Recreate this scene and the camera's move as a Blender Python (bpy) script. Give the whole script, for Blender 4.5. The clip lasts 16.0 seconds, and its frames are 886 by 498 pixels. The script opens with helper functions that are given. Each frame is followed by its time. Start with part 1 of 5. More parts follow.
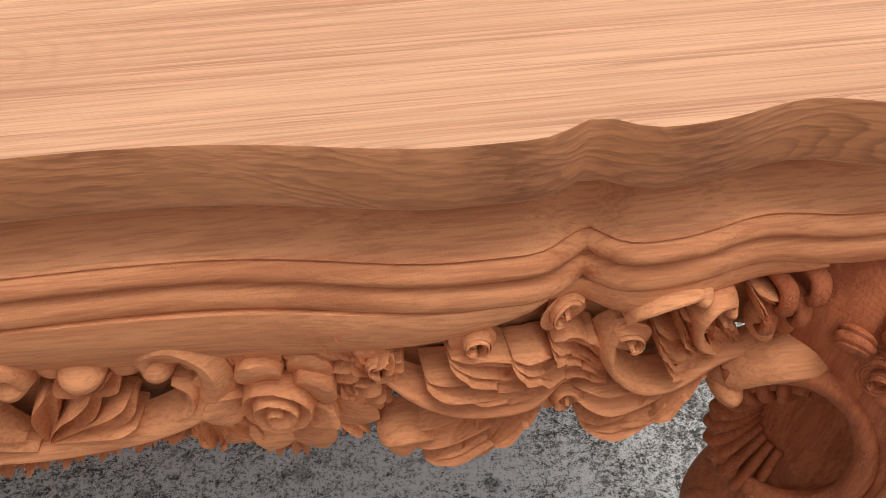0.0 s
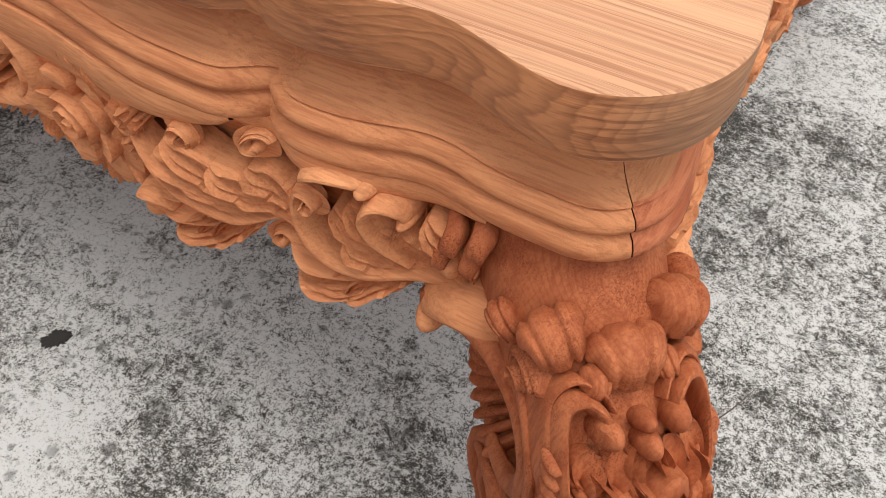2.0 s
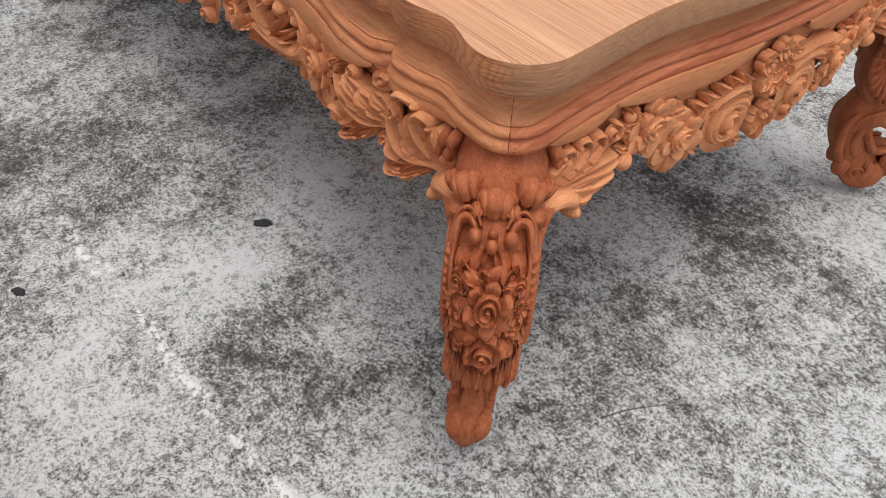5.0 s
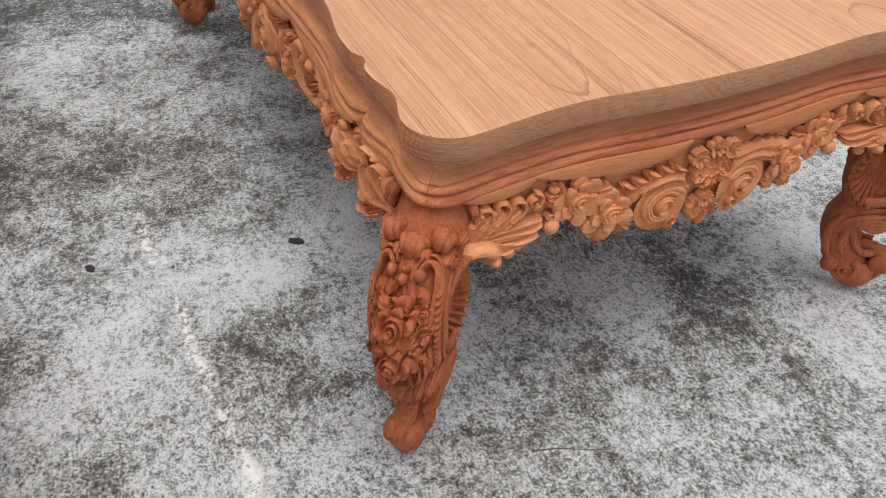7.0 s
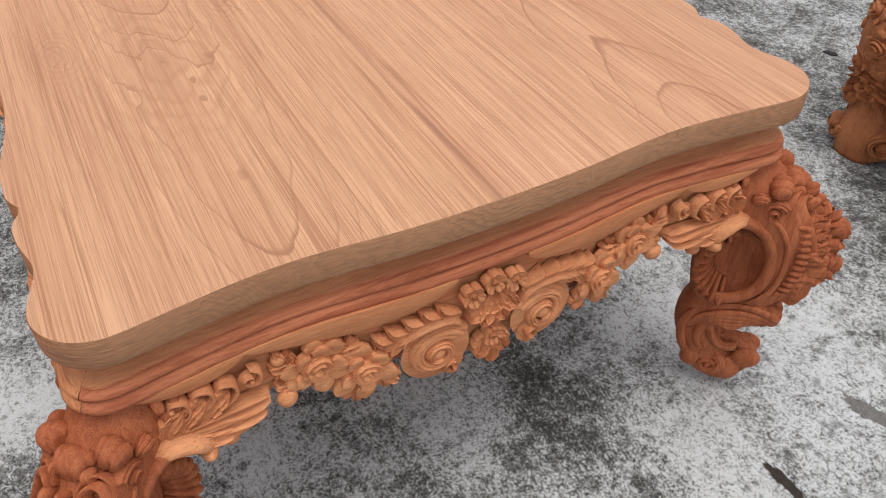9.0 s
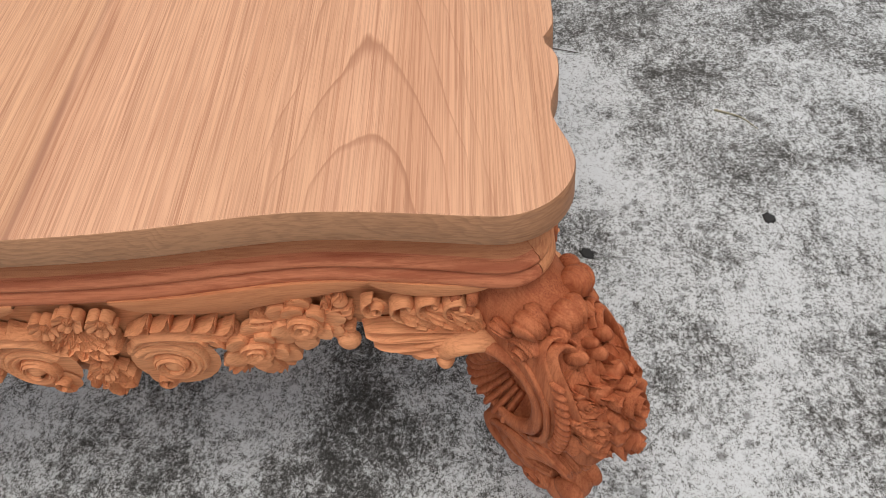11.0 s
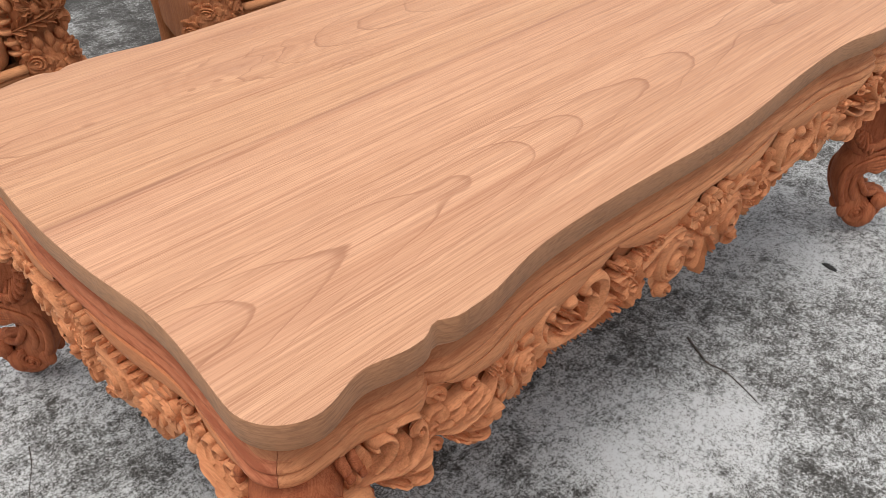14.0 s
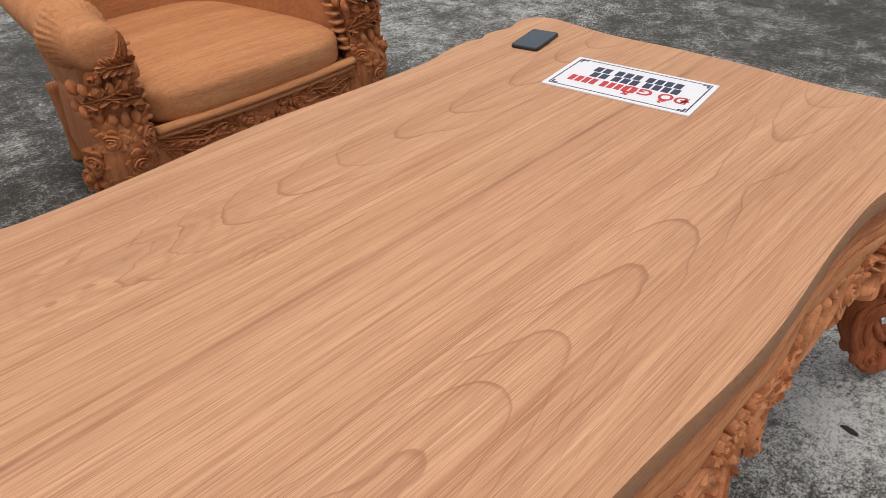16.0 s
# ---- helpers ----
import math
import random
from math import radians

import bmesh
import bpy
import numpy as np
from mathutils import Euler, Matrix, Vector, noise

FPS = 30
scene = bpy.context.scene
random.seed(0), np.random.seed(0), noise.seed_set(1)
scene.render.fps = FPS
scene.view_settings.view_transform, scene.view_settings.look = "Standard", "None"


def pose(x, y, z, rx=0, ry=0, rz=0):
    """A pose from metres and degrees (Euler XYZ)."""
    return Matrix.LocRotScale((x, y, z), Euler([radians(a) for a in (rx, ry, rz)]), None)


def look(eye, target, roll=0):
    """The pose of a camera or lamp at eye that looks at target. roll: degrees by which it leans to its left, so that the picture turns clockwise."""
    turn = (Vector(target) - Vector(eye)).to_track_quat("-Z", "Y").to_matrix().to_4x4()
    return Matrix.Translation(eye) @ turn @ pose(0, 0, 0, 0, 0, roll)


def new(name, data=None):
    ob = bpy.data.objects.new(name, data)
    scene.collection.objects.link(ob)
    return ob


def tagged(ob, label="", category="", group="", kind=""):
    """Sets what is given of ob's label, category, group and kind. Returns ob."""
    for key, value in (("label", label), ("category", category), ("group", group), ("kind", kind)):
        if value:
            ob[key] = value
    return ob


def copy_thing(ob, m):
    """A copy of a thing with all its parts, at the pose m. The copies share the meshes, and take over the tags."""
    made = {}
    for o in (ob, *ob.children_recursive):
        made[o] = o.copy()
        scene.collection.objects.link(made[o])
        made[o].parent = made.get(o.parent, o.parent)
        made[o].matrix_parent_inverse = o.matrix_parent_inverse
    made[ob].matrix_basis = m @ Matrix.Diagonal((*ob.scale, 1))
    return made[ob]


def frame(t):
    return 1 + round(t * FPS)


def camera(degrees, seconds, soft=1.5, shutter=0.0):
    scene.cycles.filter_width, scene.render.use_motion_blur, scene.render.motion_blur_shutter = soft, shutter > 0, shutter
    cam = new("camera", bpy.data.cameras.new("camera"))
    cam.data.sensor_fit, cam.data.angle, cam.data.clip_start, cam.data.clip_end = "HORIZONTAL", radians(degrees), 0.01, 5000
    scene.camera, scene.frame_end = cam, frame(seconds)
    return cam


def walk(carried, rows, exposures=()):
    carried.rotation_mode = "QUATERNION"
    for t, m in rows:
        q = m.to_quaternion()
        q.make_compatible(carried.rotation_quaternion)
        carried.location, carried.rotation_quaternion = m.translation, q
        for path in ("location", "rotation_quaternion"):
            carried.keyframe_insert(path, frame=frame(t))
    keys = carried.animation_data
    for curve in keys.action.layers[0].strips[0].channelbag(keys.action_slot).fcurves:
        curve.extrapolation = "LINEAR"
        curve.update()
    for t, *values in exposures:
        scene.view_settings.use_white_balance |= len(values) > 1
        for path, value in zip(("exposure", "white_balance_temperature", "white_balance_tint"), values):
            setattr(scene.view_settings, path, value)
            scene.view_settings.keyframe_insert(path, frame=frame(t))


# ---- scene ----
cam = camera(56.5, 16.0, soft=0.8)
PATH = [
    (0, (0.616, -0.879, 0.968), (0.758, 0.512, -0.462), -1.6),
    (0.5, (0.795, -0.815, 0.958), (0.683, 0.458, -0.58), 0.1),
    (1, (0.875, -0.785, 0.943), (0.585, 0.31, -0.705), 1.2),
    (1.5, (0.981, -0.781, 0.954), (0.494, 0.227, -0.703), -0.2),
    (2, (1.02, -0.821, 0.956), (0.456, 0.218, -0.656), 0.0),
    (2.5, (1.075, -0.899, 0.98), (0.474, 0.223, -0.562), 1.6),
    (3, (1.134, -0.969, 0.988), (0.472, 0.175, -0.513), 3.3),
    (3.5, (1.26, -1.029, 1.049), (0.425, 0.051, -0.412), 1.3),
    (4, (1.388, -1.07, 1.078), (0.417, -0.048, -0.339), 1.7),
    (4.2, (1.42, -1.084, 1.089), (0.402, -0.083, -0.311), 1.7),
    (6.3, (1.797, -1.062, 1.31), (0.507, -0.331, -0.031), 1.9),
    (6.5, (1.823, -1.011, 1.316), (0.501, -0.311, -0.012), 1.7),
    (7, (1.861, -0.925, 1.324), (0.494, -0.269, 0.019), 1.5),
    (7.5, (1.865, -0.848, 1.336), (0.488, -0.18, 0.048), 1.6),
    (8, (1.809, -0.729, 1.343), (0.466, -0.018, 0.042), 2.2),
    (8.5, (1.724, -0.603, 1.363), (0.413, 0.123, 0.039), 1.4),
    (9, (1.678, -0.437, 1.341), (0.364, 0.254, 0.001), -0.4),
    (9.5, (1.661, -0.224, 1.333), (0.336, 0.338, -0.056), -2.2),
    (10, (1.618, -0.014, 1.293), (0.34, 0.394, -0.19), -3.3),
    (10.2, (1.59, 0.102, 1.289), (0.319, 0.431, -0.22), -4.3),
    (12.3, (1.428, 0.893, 1.279), (0.345, 0.051, -0.177), -5.8),
    (12.5, (1.398, 0.942, 1.28), (0.321, 0.056, -0.153), -4.7),
    (13, (1.328, 1.081, 1.293), (0.2, 0.092, -0.03), -1.9),
    (13.5, (1.285, 1.132, 1.334), (0.107, 0.057, 0.126), -0.5),
    (14, (1.285, 1.115, 1.393), (0.147, -0.024, 0.207), -0.3),
    (14.5, (1.262, 1.077, 1.426), (0.168, -0.05, 0.187), -1.1),
    (15, (1.2, 0.965, 1.447), (0.137, -0.157, 0.178), -1.0),
    (15.5, (1.099, 0.849, 1.427), (-0.021, -0.287, 0.221), -0.4),
    (16, (0.942, 0.805, 1.411), (-0.322, -0.307, 0.331), -0.3),
]
walk(cam, [(t, look(eye, target, roll)) for t, eye, target, roll in PATH], ((0, 0.02, 6800, 10), (0.5, -0.07, 6850, 10), (1.2, 0.02, 6850, 10), (2.0, 0.12, 6900, 10), (3.0, 0.08, 6700, 10), (4.0, 0.0, 6650, 10), (6.0, -0.05, 6500, 10), (8.5, -0.16, 6500, 10), (10.5, -0.18, 6550, 10),
    (12.5, -0.08, 6700, 10), (14.0, -0.02, 6600, 10), (14.6, -0.13, 6600, 10), (15.5, -0.36, 6850, 10), (16, -0.35, 6900, 10)))

# ---- world, sun, exposure ----
SUN_EL, SUN_AZ = 80.0, 90.0
world = bpy.data.worlds.new("sky")
scene.world = world
world.use_nodes = True
wn, wl = world.node_tree.nodes, world.node_tree.links
wn.clear()
sky = wn.new("ShaderNodeTexSky")
sky.sky_type, sky.sun_disc = "NISHITA", False
sky.sun_elevation, sky.sun_rotation = radians(SUN_EL), radians(SUN_AZ)
sky.air_density, sky.dust_density, sky.ozone_density = 1.0, 4.0, 1.0
grey = wn.new("ShaderNodeHueSaturation")
grey.inputs["Saturation"].default_value = 0.25
back = wn.new("ShaderNodeBackground")
back.inputs["Strength"].default_value = 0.212
wout = wn.new("ShaderNodeOutputWorld")
wl.new(sky.outputs[0], grey.inputs["Color"])
wl.new(grey.outputs[0], back.inputs["Color"])
wl.new(back.outputs[0], wout.inputs["Surface"])

sun = new("sun", bpy.data.lights.new("sun", "SUN"))
sun.data.energy, sun.data.angle, sun.data.color = 0.76, radians(40), (1.0, 0.96, 0.9)
sun.matrix_world = look((0, 0, 6), (0, 0, 0)) if SUN_EL > 89 else look(
    (6 * math.sin(radians(SUN_AZ)) * math.cos(radians(SUN_EL)), 6 * math.cos(radians(SUN_AZ)) * math.cos(radians(SUN_EL)), 6 * math.sin(radians(SUN_EL))), (0, 0, 0))


# ---- materials ----
class Nodes:
    """A small wrapper that chains shader nodes."""

    def __init__(self, name):
        self.mat = bpy.data.materials.new(name)
        self.mat.use_nodes = True
        self.tree = self.mat.node_tree
        self.tree.nodes.clear()
        self.out = self.add("ShaderNodeOutputMaterial")
        self.bsdf = self.add("ShaderNodeBsdfPrincipled")
        self.tree.links.new(self.bsdf.outputs[0], self.out.inputs["Surface"])

    def add(self, kind):
        return self.tree.nodes.new(kind)

    def put(self, value, socket):
        if isinstance(value, bpy.types.NodeSocket):
            self.tree.links.new(value, socket)
        else:
            socket.default_value = value

    def math(self, op, a, b=0.0, c=0.0, clamp=False):
        n = self.add("ShaderNodeMath")
        n.operation, n.use_clamp = op, clamp
        for v, s in zip((a, b, c), n.inputs):
            self.put(v, s)
        return n.outputs[0]

    def coords(self, scale=(1, 1, 1), move=(0, 0, 0), space="Object"):
        tc = self.add("ShaderNodeTexCoord")
        m = self.add("ShaderNodeMapping")
        m.inputs["Scale"].default_value, m.inputs["Location"].default_value = scale, move
        self.tree.links.new(tc.outputs[space], m.inputs["Vector"])
        return m.outputs[0]

    def split(self, vec):
        n = self.add("ShaderNodeSeparateXYZ")
        self.put(vec, n.inputs[0])
        return n.outputs

    def noise(self, vec, scale, detail=4.0, rough=0.55, distort=0.0):
        n = self.add("ShaderNodeTexNoise")
        self.put(vec, n.inputs["Vector"])
        n.inputs["Scale"].default_value, n.inputs["Detail"].default_value = scale, detail
        n.inputs["Roughness"].default_value, n.inputs["Distortion"].default_value = rough, distort
        return n.outputs[0]

    def voronoi(self, vec, scale, feature="F1"):
        n = self.add("ShaderNodeTexVoronoi")
        n.feature = feature
        self.put(vec, n.inputs["Vector"])
        n.inputs["Scale"].default_value = scale
        return n.outputs["Distance"]

    def ramp(self, value, stops):
        n = self.add("ShaderNodeValToRGB")
        self.put(value, n.inputs[0])
        el = n.color_ramp.elements
        while len(el) < len(stops):
            el.new(0.5)
        for e, (p, c) in zip(el, stops):
            e.position = p
            e.color = (*c, 1) if isinstance(c, tuple) else (c, c, c, 1)
        return n.outputs[0]

    def mix(self, fac, a, b, blend="MIX"):
        n = self.add("ShaderNodeMix")
        n.data_type, n.blend_type = "RGBA", blend
        self.put(fac, n.inputs[0])
        for v, s in ((a, n.inputs[6]), (b, n.inputs[7])):
            self.put((*v, 1) if isinstance(v, tuple) else v, s)
        return n.outputs[2]

    def bump(self, height, strength, distance=0.002):
        n = self.add("ShaderNodeBump")
        n.inputs["Strength"].default_value, n.inputs["Distance"].default_value = strength, distance
        self.put(height, n.inputs["Height"])
        self.tree.links.new(n.outputs[0], self.bsdf.inputs["Normal"])

    def finish(self, colour, rough, spec=0.4, metal=0.0):
        self.put((*colour, 1) if isinstance(colour, tuple) else colour, self.bsdf.inputs["Base Color"])
        self.put(rough, self.bsdf.inputs["Roughness"])
        self.bsdf.inputs["Specular IOR Level"].default_value = spec
        self.bsdf.inputs["Metallic"].default_value = metal
        return self.mat


def board_wood(name, ridge, slope, turn_x, knots, tint):
    """Planed board: growth rings that run along x and close in arches over the ridge of the board."""
    n = Nodes(name)
    x, y, z = n.split(n.coords())
    # slow waviness of the grain along the board
    wave = n.noise(n.coords((1.3, 7.0, 7.0)), 1.6, 3.0)
    fine = n.noise(n.coords((2.0, 60.0, 60.0)), 1.0, 3.0)
    yy = n.math("ADD", n.math("SUBTRACT", n.math("SUBTRACT", y, ridge), n.math("MULTIPLY", x, slope)), n.math("MULTIPLY", n.math("SUBTRACT", wave, 0.5), 0.040))
    body = n.math("MULTIPLY", n.math("MULTIPLY", yy, yy), 215.0)
    along = n.math("SQRT", n.math("ADD", n.math("POWER", n.math("SUBTRACT", x, turn_x), 2.0), 0.01))
    rings = n.math("SUBTRACT", body, n.math("MULTIPLY", along, 5.5))
    rings = n.math("ADD", rings, n.math("MULTIPLY", n.noise(n.coords((3.4, 1.5, 0.0), (1, 3, 0)), 1.0, 2.0), 1.9))
    rings = n.math("ADD", rings, n.math("MULTIPLY", z, 26.0))
    rings = n.math("ADD", rings, n.math("MULTIPLY", fine, 0.09))
    knot_dark, near_knot, swirl = 0.0, 0.0, 0.0
    for kx, ky, size, count in knots:
        dx = n.math("MULTIPLY", n.math("SUBTRACT", x, kx), 0.50)
        dy = n.math("SUBTRACT", y, ky)
        r = n.math("SQRT", n.math("ADD", n.math("MULTIPLY", dx, dx), n.math("MULTIPLY", dy, dy)))
        r = n.math("ADD", r, n.math("MULTIPLY", n.math("SUBTRACT", n.noise(n.coords((6, 13, 9)), 1.0, 3.0), 0.5), size * 0.85))
        w = n.math("EXPONENT", n.math("MULTIPLY", n.math("POWER", n.math("DIVIDE", r, size), 2.0), -1.0))
        rings = n.math("ADD", rings, n.math("MULTIPLY", n.math("EXPONENT", n.math("DIVIDE", r, -0.5 * size)), count))
        near_knot = n.math("MAXIMUM", near_knot, w)
        wind = n.math("ADD", 0.5, n.math("MULTIPLY", n.math("SINE", n.math("DIVIDE", r, size * 0.033)), 0.5))
        swirl = n.math("MAXIMUM", swirl, n.math("MULTIPLY", n.math("POWER", wind, 3.0), w))
        core = n.math("EXPONENT", n.math("MULTIPLY", n.math("POWER", n.math("DIVIDE", r, size * 0.3), 2.0), -1.0))
        knot_dark = n.math("ADD", knot_dark, core)
    saw = n.math("FRACT", rings)
    line = n.ramp(saw, [(0.0, 0.0), (0.5, 0.05), (0.89, 0.18), (0.945, 0.80), (0.975, 0.95), (1.0, 0.0)])
    # how strongly each ring shows varies over the board
    power = n.ramp(n.noise(n.coords((2.0, 6.0, 6.0), (3, 1, 0)), 2.2, 3.0), [(0.3, 0.45), (0.65, 1.0)])
    near_ridge = n.math("EXPONENT", n.math("MULTIPLY", n.math("MULTIPLY", yy, yy), -1.0 / 0.11**2))
    line = n.math("MULTIPLY", line, n.math("MAXIMUM", n.math("MULTIPLY", power, n.math("ADD", 0.30, n.math("MULTIPLY", near_ridge, 0.85))), near_knot))
    pores = n.ramp(n.noise(n.coords((4.5, 430.0, 430.0)), 1.0, 3.0, 0.7), [(0.40, 0.0), (0.54, 1.0)])
    threads = n.ramp(n.noise(n.coords((1.0, 130.0, 130.0), (2, 7, 0)), 1.0, 4.0, 0.6, 0.15), [(0.555, 0.0), (0.63, 1.0)])
    streak = n.noise(n.coords((0.6, 19.0, 19.0), (1, 4, 2)), 1.0, 5.0, 0.62)
    base = n.mix(n.ramp(streak, [(0.3, 0.0), (0.7, 1.0)]), (tint[0] * 0.86, tint[1] * 0.78, tint[2] * 0.72), tuple(min(1.0, c * 1.12) for c in tint))
    blotch = n.noise(n.coords((1.2, 2.5, 2.5), (7, 2, 0)), 1.5, 2.0)
    base = n.mix(n.math("MULTIPLY", blotch, 0.35), base, (tint[0] * 1.0, tint[1] * 0.88, tint[2] * 0.84))
    pink = n.ramp(n.noise(n.coords((0.45, 5.0, 5.0), (4, 9, 2)), 1.0, 4.0, 0.6), [(0.48, 0.0), (0.66, 1.0)])
    base = n.mix(n.math("MULTIPLY", pink, 0.32), base, (tint[0] * 0.88, tint[1] * 0.74, tint[2] * 0.78))
    light = n.ramp(n.noise(n.coords((1.6, 170.0, 170.0), (9, 3, 1)), 1.0, 3.0, 0.6), [(0.54, 0.0), (0.64, 1.0)])
    base = n.mix(n.math("MULTIPLY", light, 0.12), base, (min(1, tint[0] * 1.25), tint[1] * 1.3, tint[2] * 1.3))
    dark = (tint[0] * 0.50, tint[1] * 0.37, tint[2] * 0.32)
    colour = n.mix(n.math("MULTIPLY", line, 0.80), base, dark)
    colour = n.mix(n.math("MULTIPLY", n.math("SUBTRACT", 1.0, pores), 0.44), colour, dark)
    colour = n.mix(n.math("MULTIPLY", threads, 0.46), colour, (tint[0] * 0.66, tint[1] * 0.50, tint[2] * 0.44))
    # long hair-thin growth lines and short open vessels
    hair = n.noise(n.coords((0.8, 78.0, 78.0), (6, 1, 3)), 1.0, 3.0, 0.55, 0.25)
    hair = n.ramp(hair, [(0.0, 0.0), (0.476, 0.0), (0.494, 1.0), (0.506, 1.0), (0.55, 0.0)])
    hair = n.math("MULTIPLY", hair, n.ramp(n.noise(n.coords((1.5, 30.0, 30.0), (2, 2, 8)), 1.0, 3.0), [(0.36, 0.1), (0.6, 1.0)]))
    colour = n.mix(n.math("MULTIPLY", hair, 0.62), colour, (tint[0] * 0.52, tint[1] * 0.38, tint[2] * 0.32))
    dash = n.ramp(n.noise(n.coords((11.0, 640.0, 640.0), (1, 6, 4)), 1.0, 2.0, 0.6), [(0.61, 0.0), (0.66, 1.0)])
    colour = n.mix(n.math("MULTIPLY", dash, 0.45), colour, (tint[0] * 0.5, tint[1] * 0.36, tint[2] * 0.30))
    if knots:
        colour = n.mix(n.math("MULTIPLY", n.math("MULTIPLY", swirl, power), 0.62), colour, (tint[0] * 0.66, tint[1] * 0.52, tint[2] * 0.46))
        colour = n.mix(n.math("MULTIPLY", knot_dark, 0.3, clamp=True), colour, (tint[0] * 0.72, tint[1] * 0.66, tint[2] * 0.7))
    # dark mineral streak along the glue line
    wob = n.math("ADD", y, n.math("MULTIPLY", n.math("SUBTRACT", n.noise(n.coords((2.5, 0.0, 0.0)), 1.0, 3.0), 0.5), 0.014))
    seam = n.math("EXPONENT", n.math("MULTIPLY", n.math("MULTIPLY", wob, wob), -1.0 / 0.0055**2))
    seam = n.math("MULTIPLY", seam, n.ramp(n.noise(n.coords((4.0, 40.0, 1.0), (5, 0, 0)), 1.0, 3.0), [(0.35, 0.25), (0.6, 1.0)]))
    colour = n.mix(n.math("MULTIPLY", seam, 0.9), colour, (tint[0] * 0.50, tint[1] * 0.38, tint[2] * 0.36))
    n.bump(n.math("ADD", n.math("MULTIPLY", pores, 0.6), n.math("MULTIPLY", line, -0.3)), 0.3, 0.001)
    return n.finish(colour, n.math("ADD", 0.5, n.math("MULTIPLY", pores, 0.12)), 0.28)


def carved_wood(name, tint, contrast=0.45, vertical=False, stipple=0.3):
    """Raw carved hardwood: fine grain along the part, chisel facets, ring lines, dark streaks and open pores."""
    n = Nodes(name)
    g = (60.0, 60.0, 4.0) if vertical else (3.2, 60.0, 60.0)
    p = (420.0, 420.0, 34.0) if vertical else (30.0, 420.0, 420.0)
    grain = n.noise(n.coords(g), 1.0, 5.0, 0.65, 0.5)
    fine = n.noise(n.coords(tuple(v * 3.2 for v in g), (1, 2, 6)), 1.0, 3.0, 0.6, 0.3)
    wide = n.noise(n.coords(tuple(v * 0.16 for v in g), (2, 5, 1)), 1.0, 3.0, 0.5, 0.6)
    pores = n.ramp(n.noise(n.coords(p), 1.0, 2.0), [(0.38, 0.0), (0.52, 1.0)])
    dots = n.ramp(n.noise(n.coords(), 760.0, 2.0, 0.5), [(0.52, 0.0), (0.62, 1.0)])
    patch = n.ramp(n.noise(n.coords((1, 1, 1), (8, 3, 5)), 22.0, 3.0), [(0.42, 0.0), (0.62, 1.0)])
    info = n.add("ShaderNodeObjectInfo").outputs["Random"]
    base = n.mix(n.ramp(wide, [(0.3, 0.0), (0.7, 1.0)]), (tint[0] * 0.80, tint[1] * 0.70, tint[2] * 0.66), tuple(c * 1.14 for c in tint))
    base = n.mix(n.math("MULTIPLY", info, 0.35), base, (tint[0] * 1.06, tint[1] * 1.15, tint[2] * 1.18))
    dark = (tint[0] * 0.56, tint[1] * 0.40, tint[2] * 0.36)
    lines = n.ramp(grain, [(0.40, 1.0), (0.52, 0.0)])
    thin = n.ramp(fine, [(0.36, 1.0), (0.47, 0.0)])
    colour = n.mix(n.math("MULTIPLY", lines, contrast), base, dark)
    colour = n.mix(n.math("MULTIPLY", thin, contrast * 0.8), colour, dark)
    colour = n.mix(n.math("MULTIPLY", n.math("SUBTRACT", 1.0, pores), 0.34), colour, dark)
    colour = n.mix(n.math("MULTIPLY", n.math("MULTIPLY", dots, patch), stipple), colour, tuple(c * 0.7 for c in dark))
    if stipple > 0.5:
        cx, cy, cz = n.split(n.coords())
        rr = n.math("SQRT", n.math("ADD", n.math("MULTIPLY", cx, cx), n.math("MULTIPLY", n.math("SUBTRACT", cz, 0.56), n.math("SUBTRACT", cz, 0.56))))
        ring = n.math("FRACT", n.math("ADD", n.math("MULTIPLY", rr, 290.0), n.math("MULTIPLY", n.noise(n.coords((1, 1, 1), (0, 2, 7)), 14.0, 2.0), 1.6)))
        colour = n.mix(n.math("MULTIPLY", n.ramp(ring, [(0.5, 0.0), (0.85, 1.0), (1.0, 0.0)]), n.ramp(rr, [(0.03, 0.4), (0.075, 0.0)])), colour, dark)
    cut = n.noise(n.coords((1, 1, 1), (1, 1, 4)), 70.0, 3.0)
    relief = n.math("ADD", n.math("MULTIPLY", grain, 0.5), n.math("MULTIPLY", cut, 0.5))
    n.bump(n.math("SUBTRACT", relief, n.math("MULTIPLY", dots, 0.25)), 0.35, 0.002)
    return n.finish(colour, n.math("ADD", 0.54, n.math("MULTIPLY", grain, 0.2)), 0.16)


